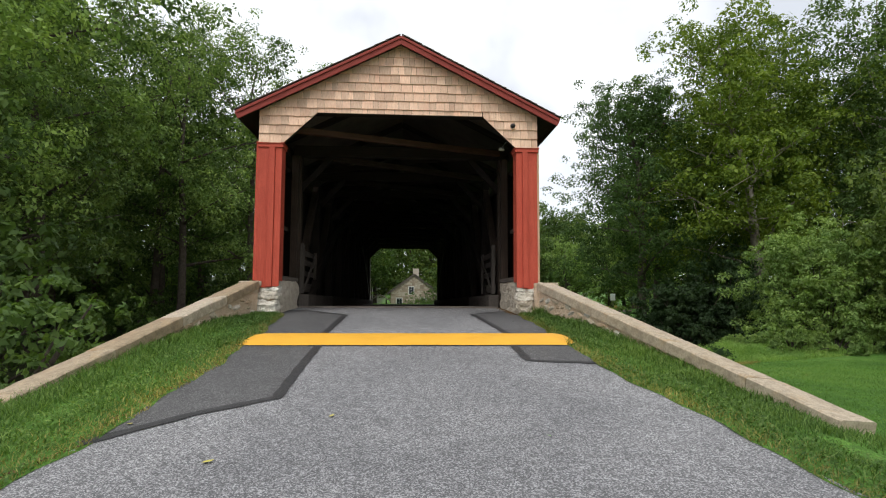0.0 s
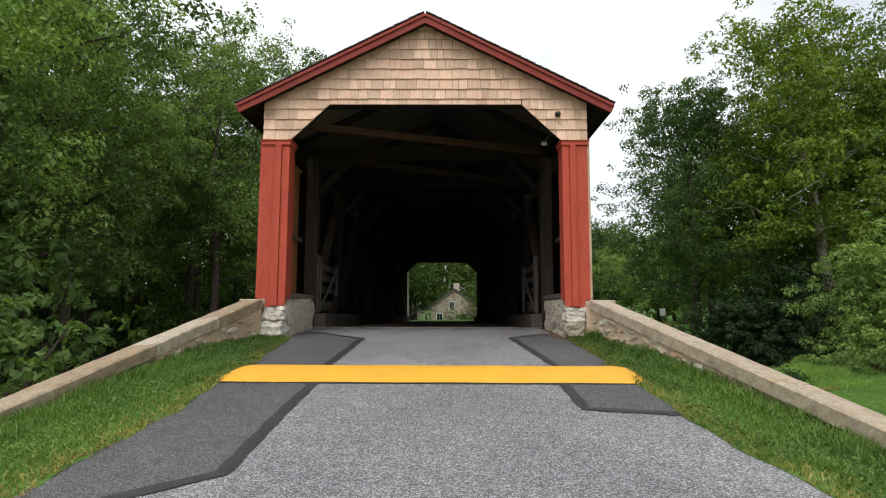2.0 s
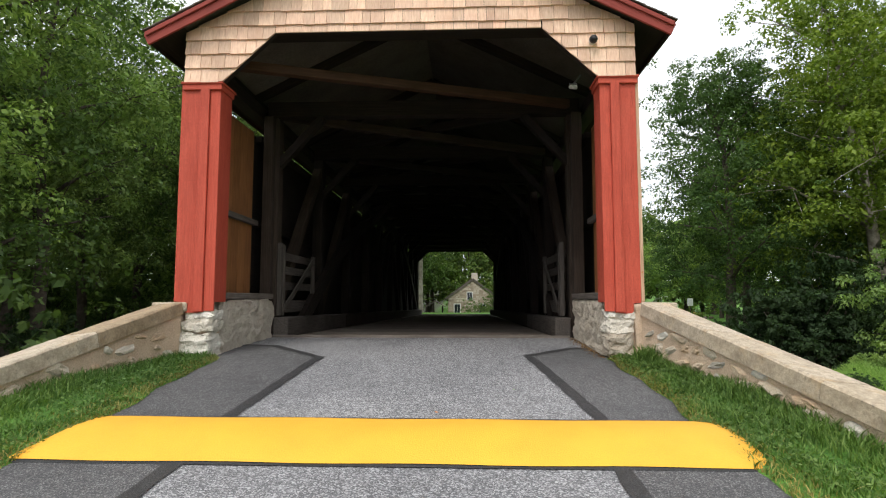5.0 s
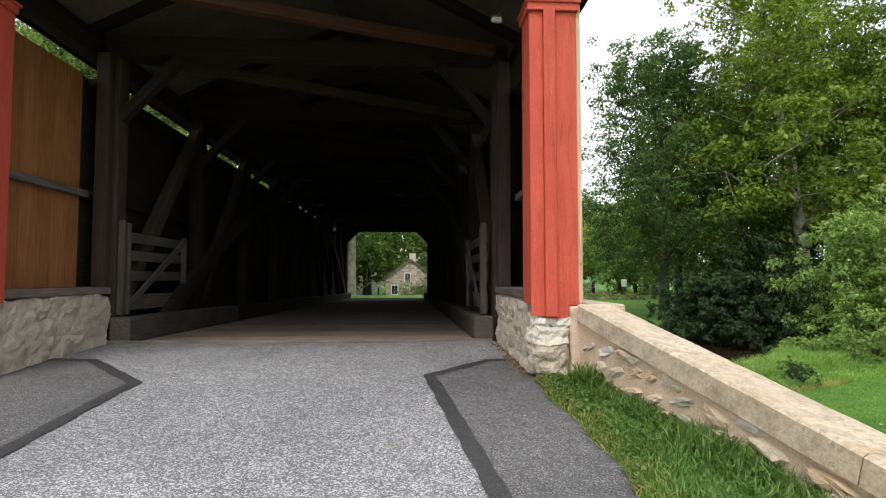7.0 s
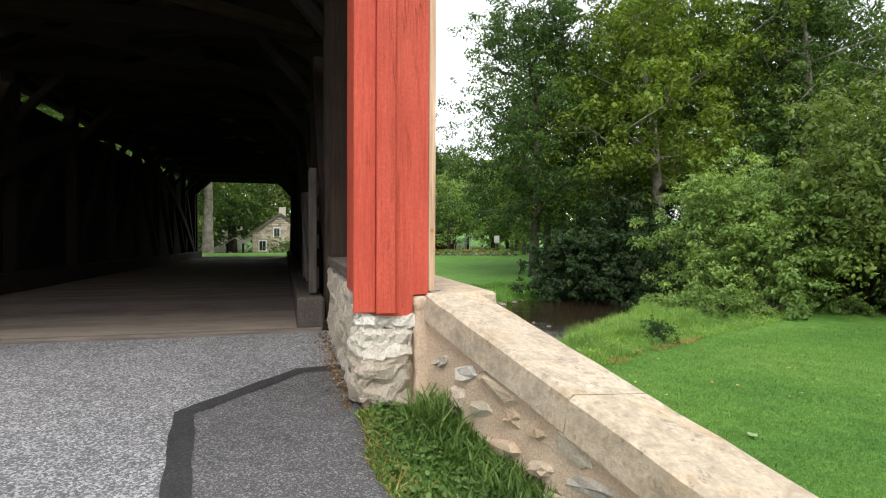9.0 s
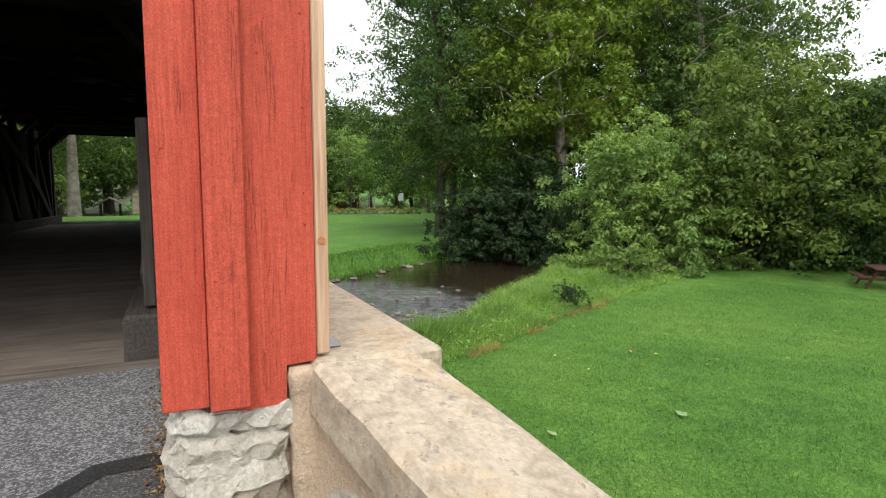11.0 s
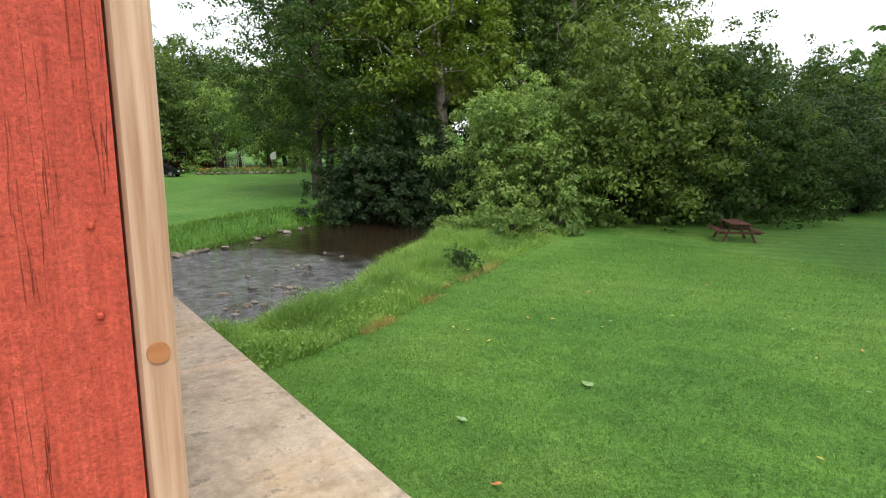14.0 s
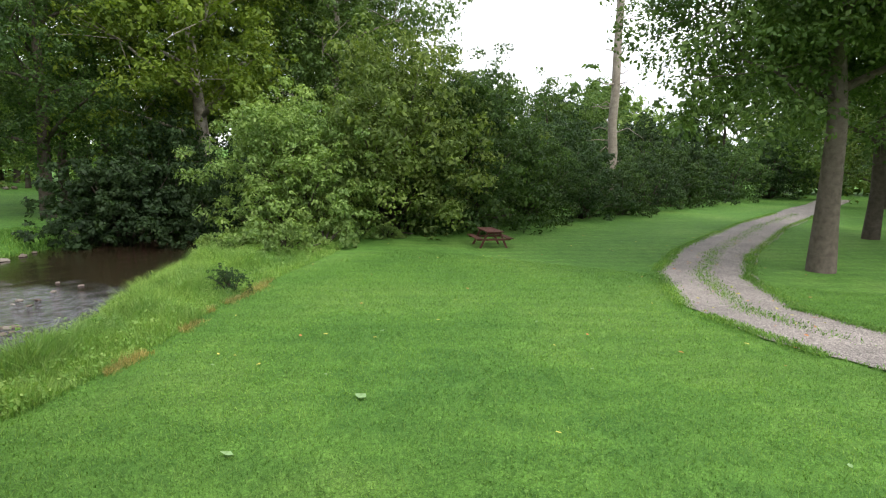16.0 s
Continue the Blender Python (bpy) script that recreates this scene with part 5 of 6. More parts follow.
# creek side to the east: the tall group, the round dark shrub and the bright thicket
plant("locust_tree", 20.8, 49.5, LOCUST, "tall airy green locust tree on the creek bank", "tree", "creek trees", 20)
plant("sycamore_tree", 29, 45, SYCAMORE[0], "tall sycamore with yellow-green leaves and pale trunk", "tree", "creek trees", 142)
plant("sycamore_tree", 39, 42, SYCAMORE[1], "tall green sycamore with pale limbs behind the thicket", "tree", "creek trees", 100, 0.98)
plant("sycamore_tree", 35, 54, SYCAMORE[1], "tall green sycamore with pale limbs behind the thicket", "tree", "creek trees", 210)
plant("oak_tree", 26, 58, OAK[0], "dense green broadleaf tree on the creek bank", "tree", "creek trees", 50, 1.1)
plant("oak_tree", 46, 47, OAK[1], "dense green broadleaf tree behind the thicket", "tree", "creek trees", 10, 1.2)
for k, (x, y, sc) in enumerate(((32, 63, 1.2), (44, 57, 1.25), (53, 56, 1.2))):
    plant("oak_tree", x, y, OAK[k % 3], "dense green broadleaf tree behind the creek trees", "tree", "creek trees", 80 * k, sc)
plant("round_shrub", 20.9, 41.2, SHRUB_DARK, "round dense dark green shrub overhanging the creek", "shrub", "creek shrubs", 30, 1.15, 0.6)
for k, (x, y, s) in enumerate(((27, 36.5, 0.9), (31.5, 34.5, 1.0), (36, 32, 0.95), (24.8, 43.5, 1.0), (29.5, 49, 1.1), (34, 43, 1.0), (27.3, 40.3, 0.75))):
    plant("hedge_shrub", x, y, HEDGE[0], "dark shaded shrub behind the creek thicket", "shrub", "creek shrubs", 50 * k, s)
plant("bright_shrub", 23.3, 30.8, SHRUB_BRIGHT, "large bright green leafy thicket on the lawn edge", "shrub", "creek shrubs", 0, 0.93)
plant("tall_shrub", 28.4, 28.9, SHRUB_GREEN[0], "tall green thicket with arching branches", "shrub", "creek shrubs", 40, 1.26)
plant("tall_shrub", 32.2, 26.6, SHRUB_GREEN[1], "tall dark green thicket behind the picnic table", "shrub", "creek shrubs", 10, 1.12)
plant("tall_shrub", 37.6, 24.6, SHRUB_GREEN[1], "tall dark green thicket behind the picnic table", "shrub", "creek shrubs", 150, 0.74)

for k, (x, y, s) in enumerate(((42.5, 22.6, 0.78), (47.5, 21.0, 0.66), (53, 20.2, .7), (60, 20, 1.0), (67, 19, 1.0), (75, 16, 1.1), (56, 29, 1.35), (66, 28, 1.4), (78, 25, 1.5), (50, 33, 1.3), (84, 12, 1.2))):
    plant("hedge_shrub", x, y, HEDGE[k % 2], "dark green hedgerow shrub beyond the lawn", "shrub", "hedgerow", 70 * k, s)

for k, (x, y, s) in enumerate(((73, 37, 0.95), (80, 33, 0.9), (66, 41, 0.95), (90, 36, 1.0))):
    plant("pale_tree", x, y, FAR[0], "pale green tree beyond the hedgerow", "tree", "far trees", 60 * k, s)

LANE = tree_meshes("lane", 520, 21, 5.6, 0.40, 170000, 0.16, M_LEAF, M_LANEBARK, 230, 0.2, 0.3, 0.13)
# lawn trees by the lane
plant("lawn_tree", 26.95, 8.95, LANE, "tall lawn tree with a straight brown trunk by the lane", "tree", "lane trees", 0, 1.05)
plant("lawn_tree", 39.9, 6.2, OAK[2], "tall lawn tree with a straight brown trunk by the lane", "tree", "lane trees", 120, 1.05)
plant("lawn_tree", 56, -1, OAK[1], "green lawn tree further along the lane", "tree", "lane trees", 60, 1.0)

for k, (x, y, sc) in enumerate(((62, -6, .9), (70, 2, 1), (78, -6, 1.1), (58, -15, .9), (66, -24, 1), (48, -13, .9), (84, 6, 1.1))):
    plant("lane_tree", x, y, FAR[k % 3], "leafy tree beside the lane's far end", "tree", "lane trees", 70 * k, sc)

# woods west of the road
r2 = random.Random(77)
for k, (x, y) in enumerate(((-12.8, 15), (-16.5, 40), (-12.5, 33), (-10, 38), (-18.5, 29), (-22, 37), (-25, 24), (-15, 43), (-8, 47), (-30, 40), (-33, 26), (-6, 58), (-16, 56), (-38, 36), (-20, 64), (-14.5, 19.5), (-16, 26), (-19, 22), (-21, 30.5), (-15.5, 36.5))):
    plant("woodland_tree", x, y, FOREST[k % 4], "slender woodland tree with an airy green crown", "tree", "west woods", r2.uniform(0, 360), r2.uniform(0.85, 1.1))
for k, (x, y, s) in enumerate(((-24, 46, 1.05), (-31, 52, 1.1), (-38, 46, 1.1), (-44, 54, 1.15), (-18, 74, 1.0), (-27, 68, 1.1), (-36, 64, 1.1), (-46, 68, 1.2), (-50, 42, 1.1), (-42, 30, 1.05), (-52, 26, 1.1), (-11, 70, 0.95), (-58, 58, 1.2), (-30, 32, 0.95), (-23, 20, 0.95), (-34, 16, 1.0))):
    plant("woodland_oak", x, y, OAK[k % 3], "broad green woodland tree deep in the woods", "tree", "west woods", 75 * k, s)
for k, (x, y) in enumerate(((-18, 45), (-22, 49), (-26, 51), (-20, 56), (-29, 59), (-16, 51), (-33, 55), (-24, 63), (-38, 60), (-13, 57))):
    plant("thicket_shrub", x, y, WOOD[k % 2], "dense leafy thicket between the woodland trunks", "shrub", "undergrowth", 40 * k, 1.3)
for k in range(46):
    x, y = (-r2.uniform(5.2, 17), r2.uniform(4, 36)) if k < 18 else (-r2.uniform(9, 44), r2.uniform(14, 62))
    if x > -6.5 and y < 9:
        x -= 3
    if land_z(x, y) > WATER_Z + 0.3:
        plant("undergrowth_shrub", x, y, UNDER[k % 3] if k < 18 else WOOD[k % 2], "low leafy undergrowth shrub in the woods", "shrub", "undergrowth", r2.uniform(0, 360), r2.uniform(0.8, 1.2) if k < 18 else r2.uniform(0.7, 1.1))

# beyond the creek and round the horizon
for k, (x, y, s) in enumerate(((12, 92, 1), (18, 100, 1.1), (24, 96, .9), (30, 104, 1.2), (38, 98, 1), (46, 92, 1.1), (6, 104, 1.2), (-6, 98, 1.2), (-14, 92, 1.1), (2, 118, 1.4), (-9, 84, 1.1), (14, 84, .55), (9, 78, .8), (34, 82, .9), (12, 112, 1.3), (22, 118, 1.4), (54, 84, 1.1), (-18, 78, 1.1), (-5, 94, 1.2), (7, 96, 1.2), (1, 101, 1.4), (-11, 88, 1.2), (12, 90, 1.1), (-13, 70, 1.0), (17, 104, 1.35), (21, 106, 1.35), (25.2, 89.5, 0.8), (27.5, 106, 1.3), (31.5, 100, 1.1), (35, 97, 1.1), (38.5, 95, 1.2), (14, 105, 1.3), (42, 100, 1.3), (19.5, 92, 0.95))):
    plant("far_tree", x, y, FAR[k % 3], "broad green tree beyond the creek", "tree", "far trees", 50 * k, s)
for k in range(32):
    a = radians(-50 + 200 * k / 31)
    d = 135 + 25 * r2.random()
    plant("horizon_tree", d * math.cos(a), 10 + d * math.sin(a), DISTANT[k % 3], "distant tree on the horizon", "tree", "horizon trees", r2.uniform(0, 360), r2.uniform(0.7, 1.0))
for k in range(18):
    plant("lane_end_tree", 92 + r2.uniform(0, 14), -40 + 6.5 * k, DISTANT[k % 3], "green tree in the line beyond the lane", "tree", "lane end trees", r2.uniform(0, 360), r2.uniform(0.85, 1.2))
plant("lawn_tree", 36, -2.5, OAK[0], "tall lawn tree with a straight brown trunk by the lane", "tree", "lane trees", 220, 0.95)
for k in range(9):
    x, y = r2.uniform(-60, 60), r2.uniform(-80, -30)
    if abs(x) > 8:
        plant("roadside_tree", x, y, DISTANT[k % 3], "roadside tree behind the approach", "tree", "roadside trees", r2.uniform(0, 360), r2.uniform(0.9, 1.3))


# ---------------------------------------------------------------- verges, grass, weeds
FOOT_Y, FOOT_Z = (-12, 2, 4.95, 6, 7, 7.5, 8, 8.6, 9.5, 11.05), (-1.0, 0.02, 0.33, 0.48, 0.67, 0.75, 0.84, 0.94, 1.04, 1.12)


def verge_outer(side, y):
    x0, flare = (2.545, FLARE) if side > 0 else (-2.753, 0.185)
    return x0 + side * (flare * (11.05 - max(y, 4.95)) + 0.06 + (0.5 * (4.95 - y) if y < 4.95 else 0))


VERGE_LINES = np.linspace(-12, 4.95, 60)
VERGE_LAND = {sd: land(np.array([verge_outer(sd, v) for v in VERGE_LINES]), VERGE_LINES) for sd in (1, -1)}


def verge_point(side, y, u):
    """A point of the verge: u runs from the road's edge to the wall's foot."""
    a = (edge_r(y) - 0.06) if side > 0 else (edge_l(y) + 0.06)
    b = verge_outer(side, y)
    x = a + (b - a) * u
    za, zb = road_z(y) + 0.005, float(np.interp(y, FOOT_Y, FOOT_Z))
    if y < 4.95:
        zb = float(np.interp(y, VERGE_LINES, VERGE_LAND[side])) - 0.03
    z = za + (zb - za) * u + 0.035 * math.sin(math.pi * min(1, u * 1.6)) + 0.012 * noise.noise(Vector((x * 3, y * 3, 0)))
    return x, y, z


def verge_sheet(side):
    vs, fs, cols = [], [], 8
    lines = np.linspace(-12, 11.06, 140)
    for y in lines:
        for k in range(cols + 1):
            vs.append(verge_point(side, y, k / cols))
    for i in range(len(lines) - 1):
        for k in range(cols):
            o = i * (cols + 1) + k
            fs.append([o, o + 1, o + cols + 2, o + cols + 1])
    return vs, fs


def blades(points, heights, widths, r, lean=0.45):
    p = np.asarray(points)
    n = len(p)
    a = r.uniform(0, 2 * np.pi, n)
    side = np.stack([np.cos(a), np.sin(a), np.zeros(n)], 1)
    b = a + np.pi / 2 + r.normal(size=n) * 0.4
    tilt = np.stack([np.cos(b), np.sin(b), np.zeros(n)], 1) * (lean * r.uniform(0.1, 1.3, n))[:, None]
    h = np.asarray(heights)[:, None]
    w = np.asarray(widths)[:, None]
    up = np.array([0, 0, 1.0])
    mid = p + (up + tilt * 0.5) * h * 0.5
    tip = p + (up * 0.92 + tilt * 1.2) * h
    return np.stack([p, mid + side * w * 0.5, tip, mid - side * w * 0.5], 1).reshape(-1, 3)


def clover(points, size, r):
    """Small round leaves, nearly level, a hexagon each."""
    p = np.asarray(points)
    n = len(p)
    s = size * r.uniform(0.6, 1.3, n)
    tx, ty = r.normal(size=n) * 0.35, r.normal(size=n) * 0.35
    out = []
    for k in range(6):
        a = k * math.pi / 3
        cx, cy = math.cos(a) * s, math.sin(a) * s
        out.append(p + np.stack([cx, cy, cx * tx + cy * ty], 1))
    return np.stack(out, 1).reshape(-1, 3)


rg = np.random.default_rng(9)
for side in (1, -1):
    solo("verge", verge_sheet(side), M_LAWN, "grass verge between road and parapet wall", "verge", "verges", "structure", smooth=True)
    pts, hs = [], []
    n = 30000
    yy, uu = 11.0 - 9.5 * rg.random(n) ** 0.9, rg.random(n)
    for y, u in zip(yy, uu):
        x, y, z = verge_point(side, y, u)
        patch = 0.5 + noise.noise(Vector((x * 2.2, y * 2.2, 3)))
        if u < 0.08 + 0.1 * patch and rg.random() < 0.7:
            continue
        pts.append((x, y, z - 0.01))
        hs.append((0.025 + 0.04 * max(0, patch) + 0.045 * (u > 0.6)) * rg.uniform(0.6, 1.5))
    if side > 0:
        for _ in range(420):
            a, d = rg.uniform(0, 6.28), rg.random() * 0.2
            x, y = 2.52 + math.cos(a) * d * 0.8, 10.72 + math.sin(a) * d
            pts.append((x, y, road_z(y)))
            hs.append(rg.uniform(0.08, 0.26))
    tagged(new("verge_grass", quads_mesh("verge_grass", blades(pts, hs, 0.008 + 0.004 * rg.random(len(pts)), rg, 0.7), 4, M_VERGE)), "rough green grass on the verge", "grass", kind="stuff")
    low, dry = [], []
    for y, u in zip(11.0 - 9.0 * rg.random(13000) ** 0.9, rg.random(13000)):
        x, y, z = verge_point(side, y, u)
        if noise.noise(Vector((x * 1.6, y * 1.6, 8))) > -0.1:
            low.append((x, y, z + rg.uniform(0.02, 0.05)))
    for y, u in zip(11.0 - 9.0 * rg.random(5000), np.abs(rg.normal(size=5000)) * 0.12):
        x, y, z = verge_point(side, y, min(u, 0.9))
        dry.append((x, y, z - 0.01))
    tagged(new("verge_clover", quads_mesh("verge_clover", clover(low, 0.010, rg), 6, M_VERGE)), "low broad-leaved weeds on the verge", "clover", kind="stuff")
    tagged(new("dry_grass", quads_mesh("dry_grass", blades(dry, rg.uniform(0.015, 0.07, len(dry)), rg.uniform(0.005, 0.009, len(dry)), rg, 1.0), 4, M_STRAW)), "dry yellow grass along the road's edge", "grass", kind="stuff")

# mown lawn near the wall
n = 240000
px, py = 3.1 + 20 * rg.random(n) ** 1.25, 5 + 20 * rg.random(n) - 2 * rg.random(n) ** 2
keep = (px - 3.1 > -0.2 * (py - 11.05)) & (along(RIVER, px, py)[0] > 6.0) & (along(TRAIL, px, py)[0] > 1.5)
px, py = px[keep], py[keep]
pz = land(px, py)
tagged(new("lawn_grass", quads_mesh("lawn_grass", blades(np.stack([px, py, pz - 0.005], 1), rg.uniform(0.03, 0.085, len(px)), rg.uniform(0.006, 0.014, len(px)), rg, 0.9), 4, M_BLADE)), "short mown lawn grass", "grass", kind="stuff")


n = 70000
px, py = 3.1 + 19 * rg.random(n) ** 1.25, 5 + 19 * rg.random(n) - 2 * rg.random(n) ** 2
bed = np.array([noise.noise(Vector((a * 0.55, b * 0.55, 4))) + 0.6 * noise.noise(Vector((a * 2.3, b * 2.3, 7))) for a, b in zip(px, py)])
keep = (px - 3.1 > -0.2 * (py - 11.05)) & (along(RIVER, px, py)[0] > 6.2) & (along(TRAIL, px, py)[0] > 1.5) & (bed > -0.05)
px, py = px[keep], py[keep]
tagged(new("lawn_clover", quads_mesh("lawn_clover", clover(np.stack([px, py, land(px, py) + rg.uniform(0.02, 0.05, len(px))], 1), 0.0125, rg), 6, M_CLOVER)), "low clover growing through the lawn", "clover", kind="stuff")

# thin grass between the wheel tracks and along the lane's edges
n = 26000
kt = np.arange(len(TRAIL))
tt = 2.6 + 5.2 * rg.random(n)
lx, ly = np.interp(tt, kt, [p[0] for p in TRAIL]), np.interp(tt, kt, [p[1] for p in TRAIL])
off = np.where(rg.random(n) < 0.2, rg.normal(size=n) * 0.2, (1.42 + rg.normal(size=n) * 0.13) * np.where(rg.random(n) < 0.5, -1, 1))
dx, dy = np.interp(tt + 0.05, kt, [p[0] for p in TRAIL]) - lx, np.interp(tt + 0.05, kt, [p[1] for p in TRAIL]) - ly
ln = np.hypot(dx, dy) + 1e-6
lx, ly = lx - dy / ln * off, ly + dx / ln * off
keep = (np.abs(off) > 0.6) | (rg.random(n) < (tt - 3.0) * 1.2)
lx, ly = lx[keep], ly[keep]
tagged(new("lane_grass", quads_mesh("lane_grass", blades(np.stack([lx, ly, land(lx, ly) + 0.04], 1), rg.uniform(0.03, 0.11, len(lx)), rg.uniform(0.012, 0.03, len(lx)), rg, 0.8), 4, M_BLADE)), "thin worn grass along the gravel lane", "grass", kind="stuff")

# tall weeds along both banks
LAWN_SIDE = ((-4, 19.0), (4.9, 19.2), (6.7, 19.6), (9.4, 20.8), (12.4, 22.6), (16.3, 24.3), (20.5, 25.9), (24, 28))
WATER_SIDE = ((-4, 20.2), (4.7, 21.4), (6.6, 22.7), (9.8, 25.2), (13, 28.2), (16.3, 30.6), (20.6, 32.4), (25.5, 34))


def between(a, b, t, u):
    k = np.arange(len(a))
    ax, ay = np.interp(t, k, [p[0] for p in a]), np.interp(t, k, [p[1] for p in a])
    bx, by = np.interp(t, k, [p[0] for p in b]), np.interp(t, k, [p[1] for p in b])
    return ax + (bx - ax) * u, ay + (by - ay) * u


def weeds(name, a, b, n, low, high, width, label, leafy=0, material=None):
    t, u = rg.random(n) * (len(a) - 1), rg.random(n)
    x, y = between(a, b, t, u)
    z = np.maximum(land(x, y), WATER_Z - 0.05)
    patch = np.array([noise.noise(Vector((p * 0.9, q * 0.9, 1))) for p, q in zip(x, y)])
    h = rg.uniform(low, high, n) * (0.75 + 0.6 * patch) * (0.55 + 0.9 * np.minimum(1, u * 3))
    v = blades(np.stack([x, y, z - 0.03], 1), np.maximum(h, 0.08), rg.uniform(0.6, 1.3, n) * width, rg, 0.6)
    if leafy:
        s = rg.integers(0, n, leafy)
        cen = np.stack([x[s], y[s], z[s] + h[s] * rg.uniform(0.5, 1.0, leafy)], 1)
        v = np.concatenate([v, leaf_cloud(cen, np.full(leafy, 0.11), np.full(leafy, 7), 0.055, rg)])
    tagged(new(name, quads_mesh(name, v, 4, material or M_WEED)), label, "weeds", kind="stuff")


weeds("bank_weeds", LAWN_SIDE, WATER_SIDE, 95000, 0.22, 0.55, 0.017, "tall green grass and weeds along the creek bank", 2600)
n = 7000
t6, u6 = 2.3 + 2.4 * rg.random(n), rg.normal(size=n) * 0.03
x6, y6 = between(LAWN_SIDE, WATER_SIDE, t6, u6)
gap = np.array([noise.noise(Vector((a * 0.9, b * 0.9, 12))) for a, b in zip(x6, y6)]) > 0.0
x6, y6 = x6[gap], y6[gap]
tagged(new("dry_bank_grass", quads_mesh("dry_bank_grass", blades(np.stack([x6, y6, land(x6, y6)], 1), rg.uniform(0.05, 0.14, len(x6)), rg.uniform(0.008, 0.016, len(x6)), rg, 0.9), 4, M_STRAW)), "dry yellow grass where the mown lawn meets the weeds", "grass", kind="stuff")
FAR_WATER = ((-2, 30.8), (4.9, 33.0), (8.6, 35.6), (13.2, 38.9), (17, 41.0))
FAR_LAWN = ((-3, 35), (4.7, 36.0), (7.5, 38.3), (12.6, 42.5), (17.1, 45))
weeds("far_bank_weeds", FAR_LAWN, FAR_WATER, 12000, 0.12, 0.38, 0.035, "weedy grass on the far bank of the creek", 500, M_BLADE)


def rock(name, x, y, z, size, rr, label, group):
    g = cbox(size * rr.uniform(0.9, 1.6), size * rr.uniform(0.7, 1.1), size * rr.uniform(0.35, 0.6), size * 0.2, size * 0.06, rr)
    ob = solo(name, g, M_ROCK, label, "rock", group, m=pose(x, y, z, rr.uniform(-10, 10), rr.uniform(-10, 10), rr.uniform(0, 360)))
    return ob


rr = random.Random(31)
for cx, cy, n, sp in ((7.2, 25.9, 7, 0.5), (8.6, 27.5, 6, 0.6), (9.8, 29.6, 5, 0.8), (9.6, 27.0, 5, 0.6), (6.9, 24.0, 4, 0.4), (12.2, 31.0, 5, 0.9)):
    for _ in range(n):
        rock("creek_rock", cx + rr.gauss(0, sp), cy + rr.gauss(0, sp * 0.6), WATER_Z + 0.02, rr.uniform(0.08, 0.24), rr, "wet brown stone breaking the creek water", "creek rocks")
for k in range(30):
    u = rr.random()
    x, y = between(FAR_WATER, FAR_WATER, np.array([1 + 2.6 * u]), np.array([0.0]))
    rock("bank_rock", float(x[0]) + rr.gauss(0.1, 0.45), float(y[0]) + rr.gauss(-0.1, 0.4), WATER_Z + 0.04, rr.uniform(0.12, 0.4), rr, "pale stone at the edge of the far bank", "bank rocks")

# vines at the thicket's foot
VINE = shrub_meshes(430, 3.4, 1.3, 6000, 0.17, M_LEAF_BRIGHT, 36)
for k, (x, y, s) in enumerate(((19.2, 27.6, 1.0), (21.5, 27.6, 1.0), (23.6, 27.9, 0.8), (25.8, 27.2, 0.6), (17.8, 29.5, 0.7))):
    plant("vine_shrub", x, y, VINE, "low broad-leaved vine tangle at the thicket's foot", "shrub", "vines", 60 * k, s)


plant("bank_plant", 13.15, 23.35, UNDER[1], "dark broad-leaved plant standing in the bank weeds", "plant", "", 15, 0.3, 0.05)


# fallen leaves
def leaf_geo(s):
    vs = [(0, -s * 0.55, 0), (s * 0.3, -s * 0.2, s * 0.08), (s * 0.22, s * 0.2, s * 0.05), (0, s * 0.55, s * 0.1), (-s * 0.22, s * 0.2, s * 0.07), (-s * 0.3, -s * 0.2, s * 0.03), (0, 0, 0)]
    return vs, [[i, (i + 1) % 6, 6] for i in range(6)]


M_REDLEAF = plain_mat("fallen_leaf_orange", (0.50, 0.20, 0.06), 0.7, 0, 0.3, 20)
M_LITTER = leaf_mat("dry_leaf_litter", (0.09, 0.05, 0.03), (0.20, 0.12, 0.06), (0.36, 0.23, 0.11), 0.15, 0.8)
M_PALELEAF = plain_mat("fallen_leaf_pale", (0.20, 0.32, 0.13), 0.7, 0, 0.25, 20)
LEAF_Y, LEAF_R, LEAF_P = (mesh_of("fallen_leaf", leaf_geo(0.075), m, False, False) for m in (M_DRYLEAF, M_REDLEAF, M_PALELEAF))
for x, y, s, me in ((-1.3, 4.0, 1.0, LEAF_Y), (-0.6, 4.9, 0.7, LEAF_Y), (-2.15, 4.75, 0.9, LEAF_Y), (1.1, 4.4, 0.5, LEAF_P), (0.35, 8.9, 0.5, LEAF_R), (1.9, 10.1, 0.5, LEAF_P), (1.0, 9.6, 0.4, LEAF_P)):
    solo("fallen_leaf", me, None, "small fallen yellow leaf on the asphalt", "leaf", "leaves on the road", m=pose(x, y, road_z(y) + 0.012, 4, 3, 57 * x) @ Matrix.Scale(s, 4))
for k in range(70):
    t5 = 3.3 + 3.2 * rr.random()
    x, y = float(np.interp(t5, kt, [p[0] for p in TRAIL])) + rr.gauss(0, 0.8), float(np.interp(t5, kt, [p[1] for p in TRAIL])) + rr.gauss(0, 0.8)
    solo("fallen_leaf", rr.choice((LEAF_Y, LEAF_R, LEAF_R)), None, "fallen brown leaf on the gravel lane", "leaf", "leaves on the lane", m=pose(x, y, land_z(x, y) + 0.07, rr.uniform(-15, 15), rr.uniform(-15, 15), rr.uniform(0, 360)) @ Matrix.Scale(rr.uniform(0.8, 1.5), 4))
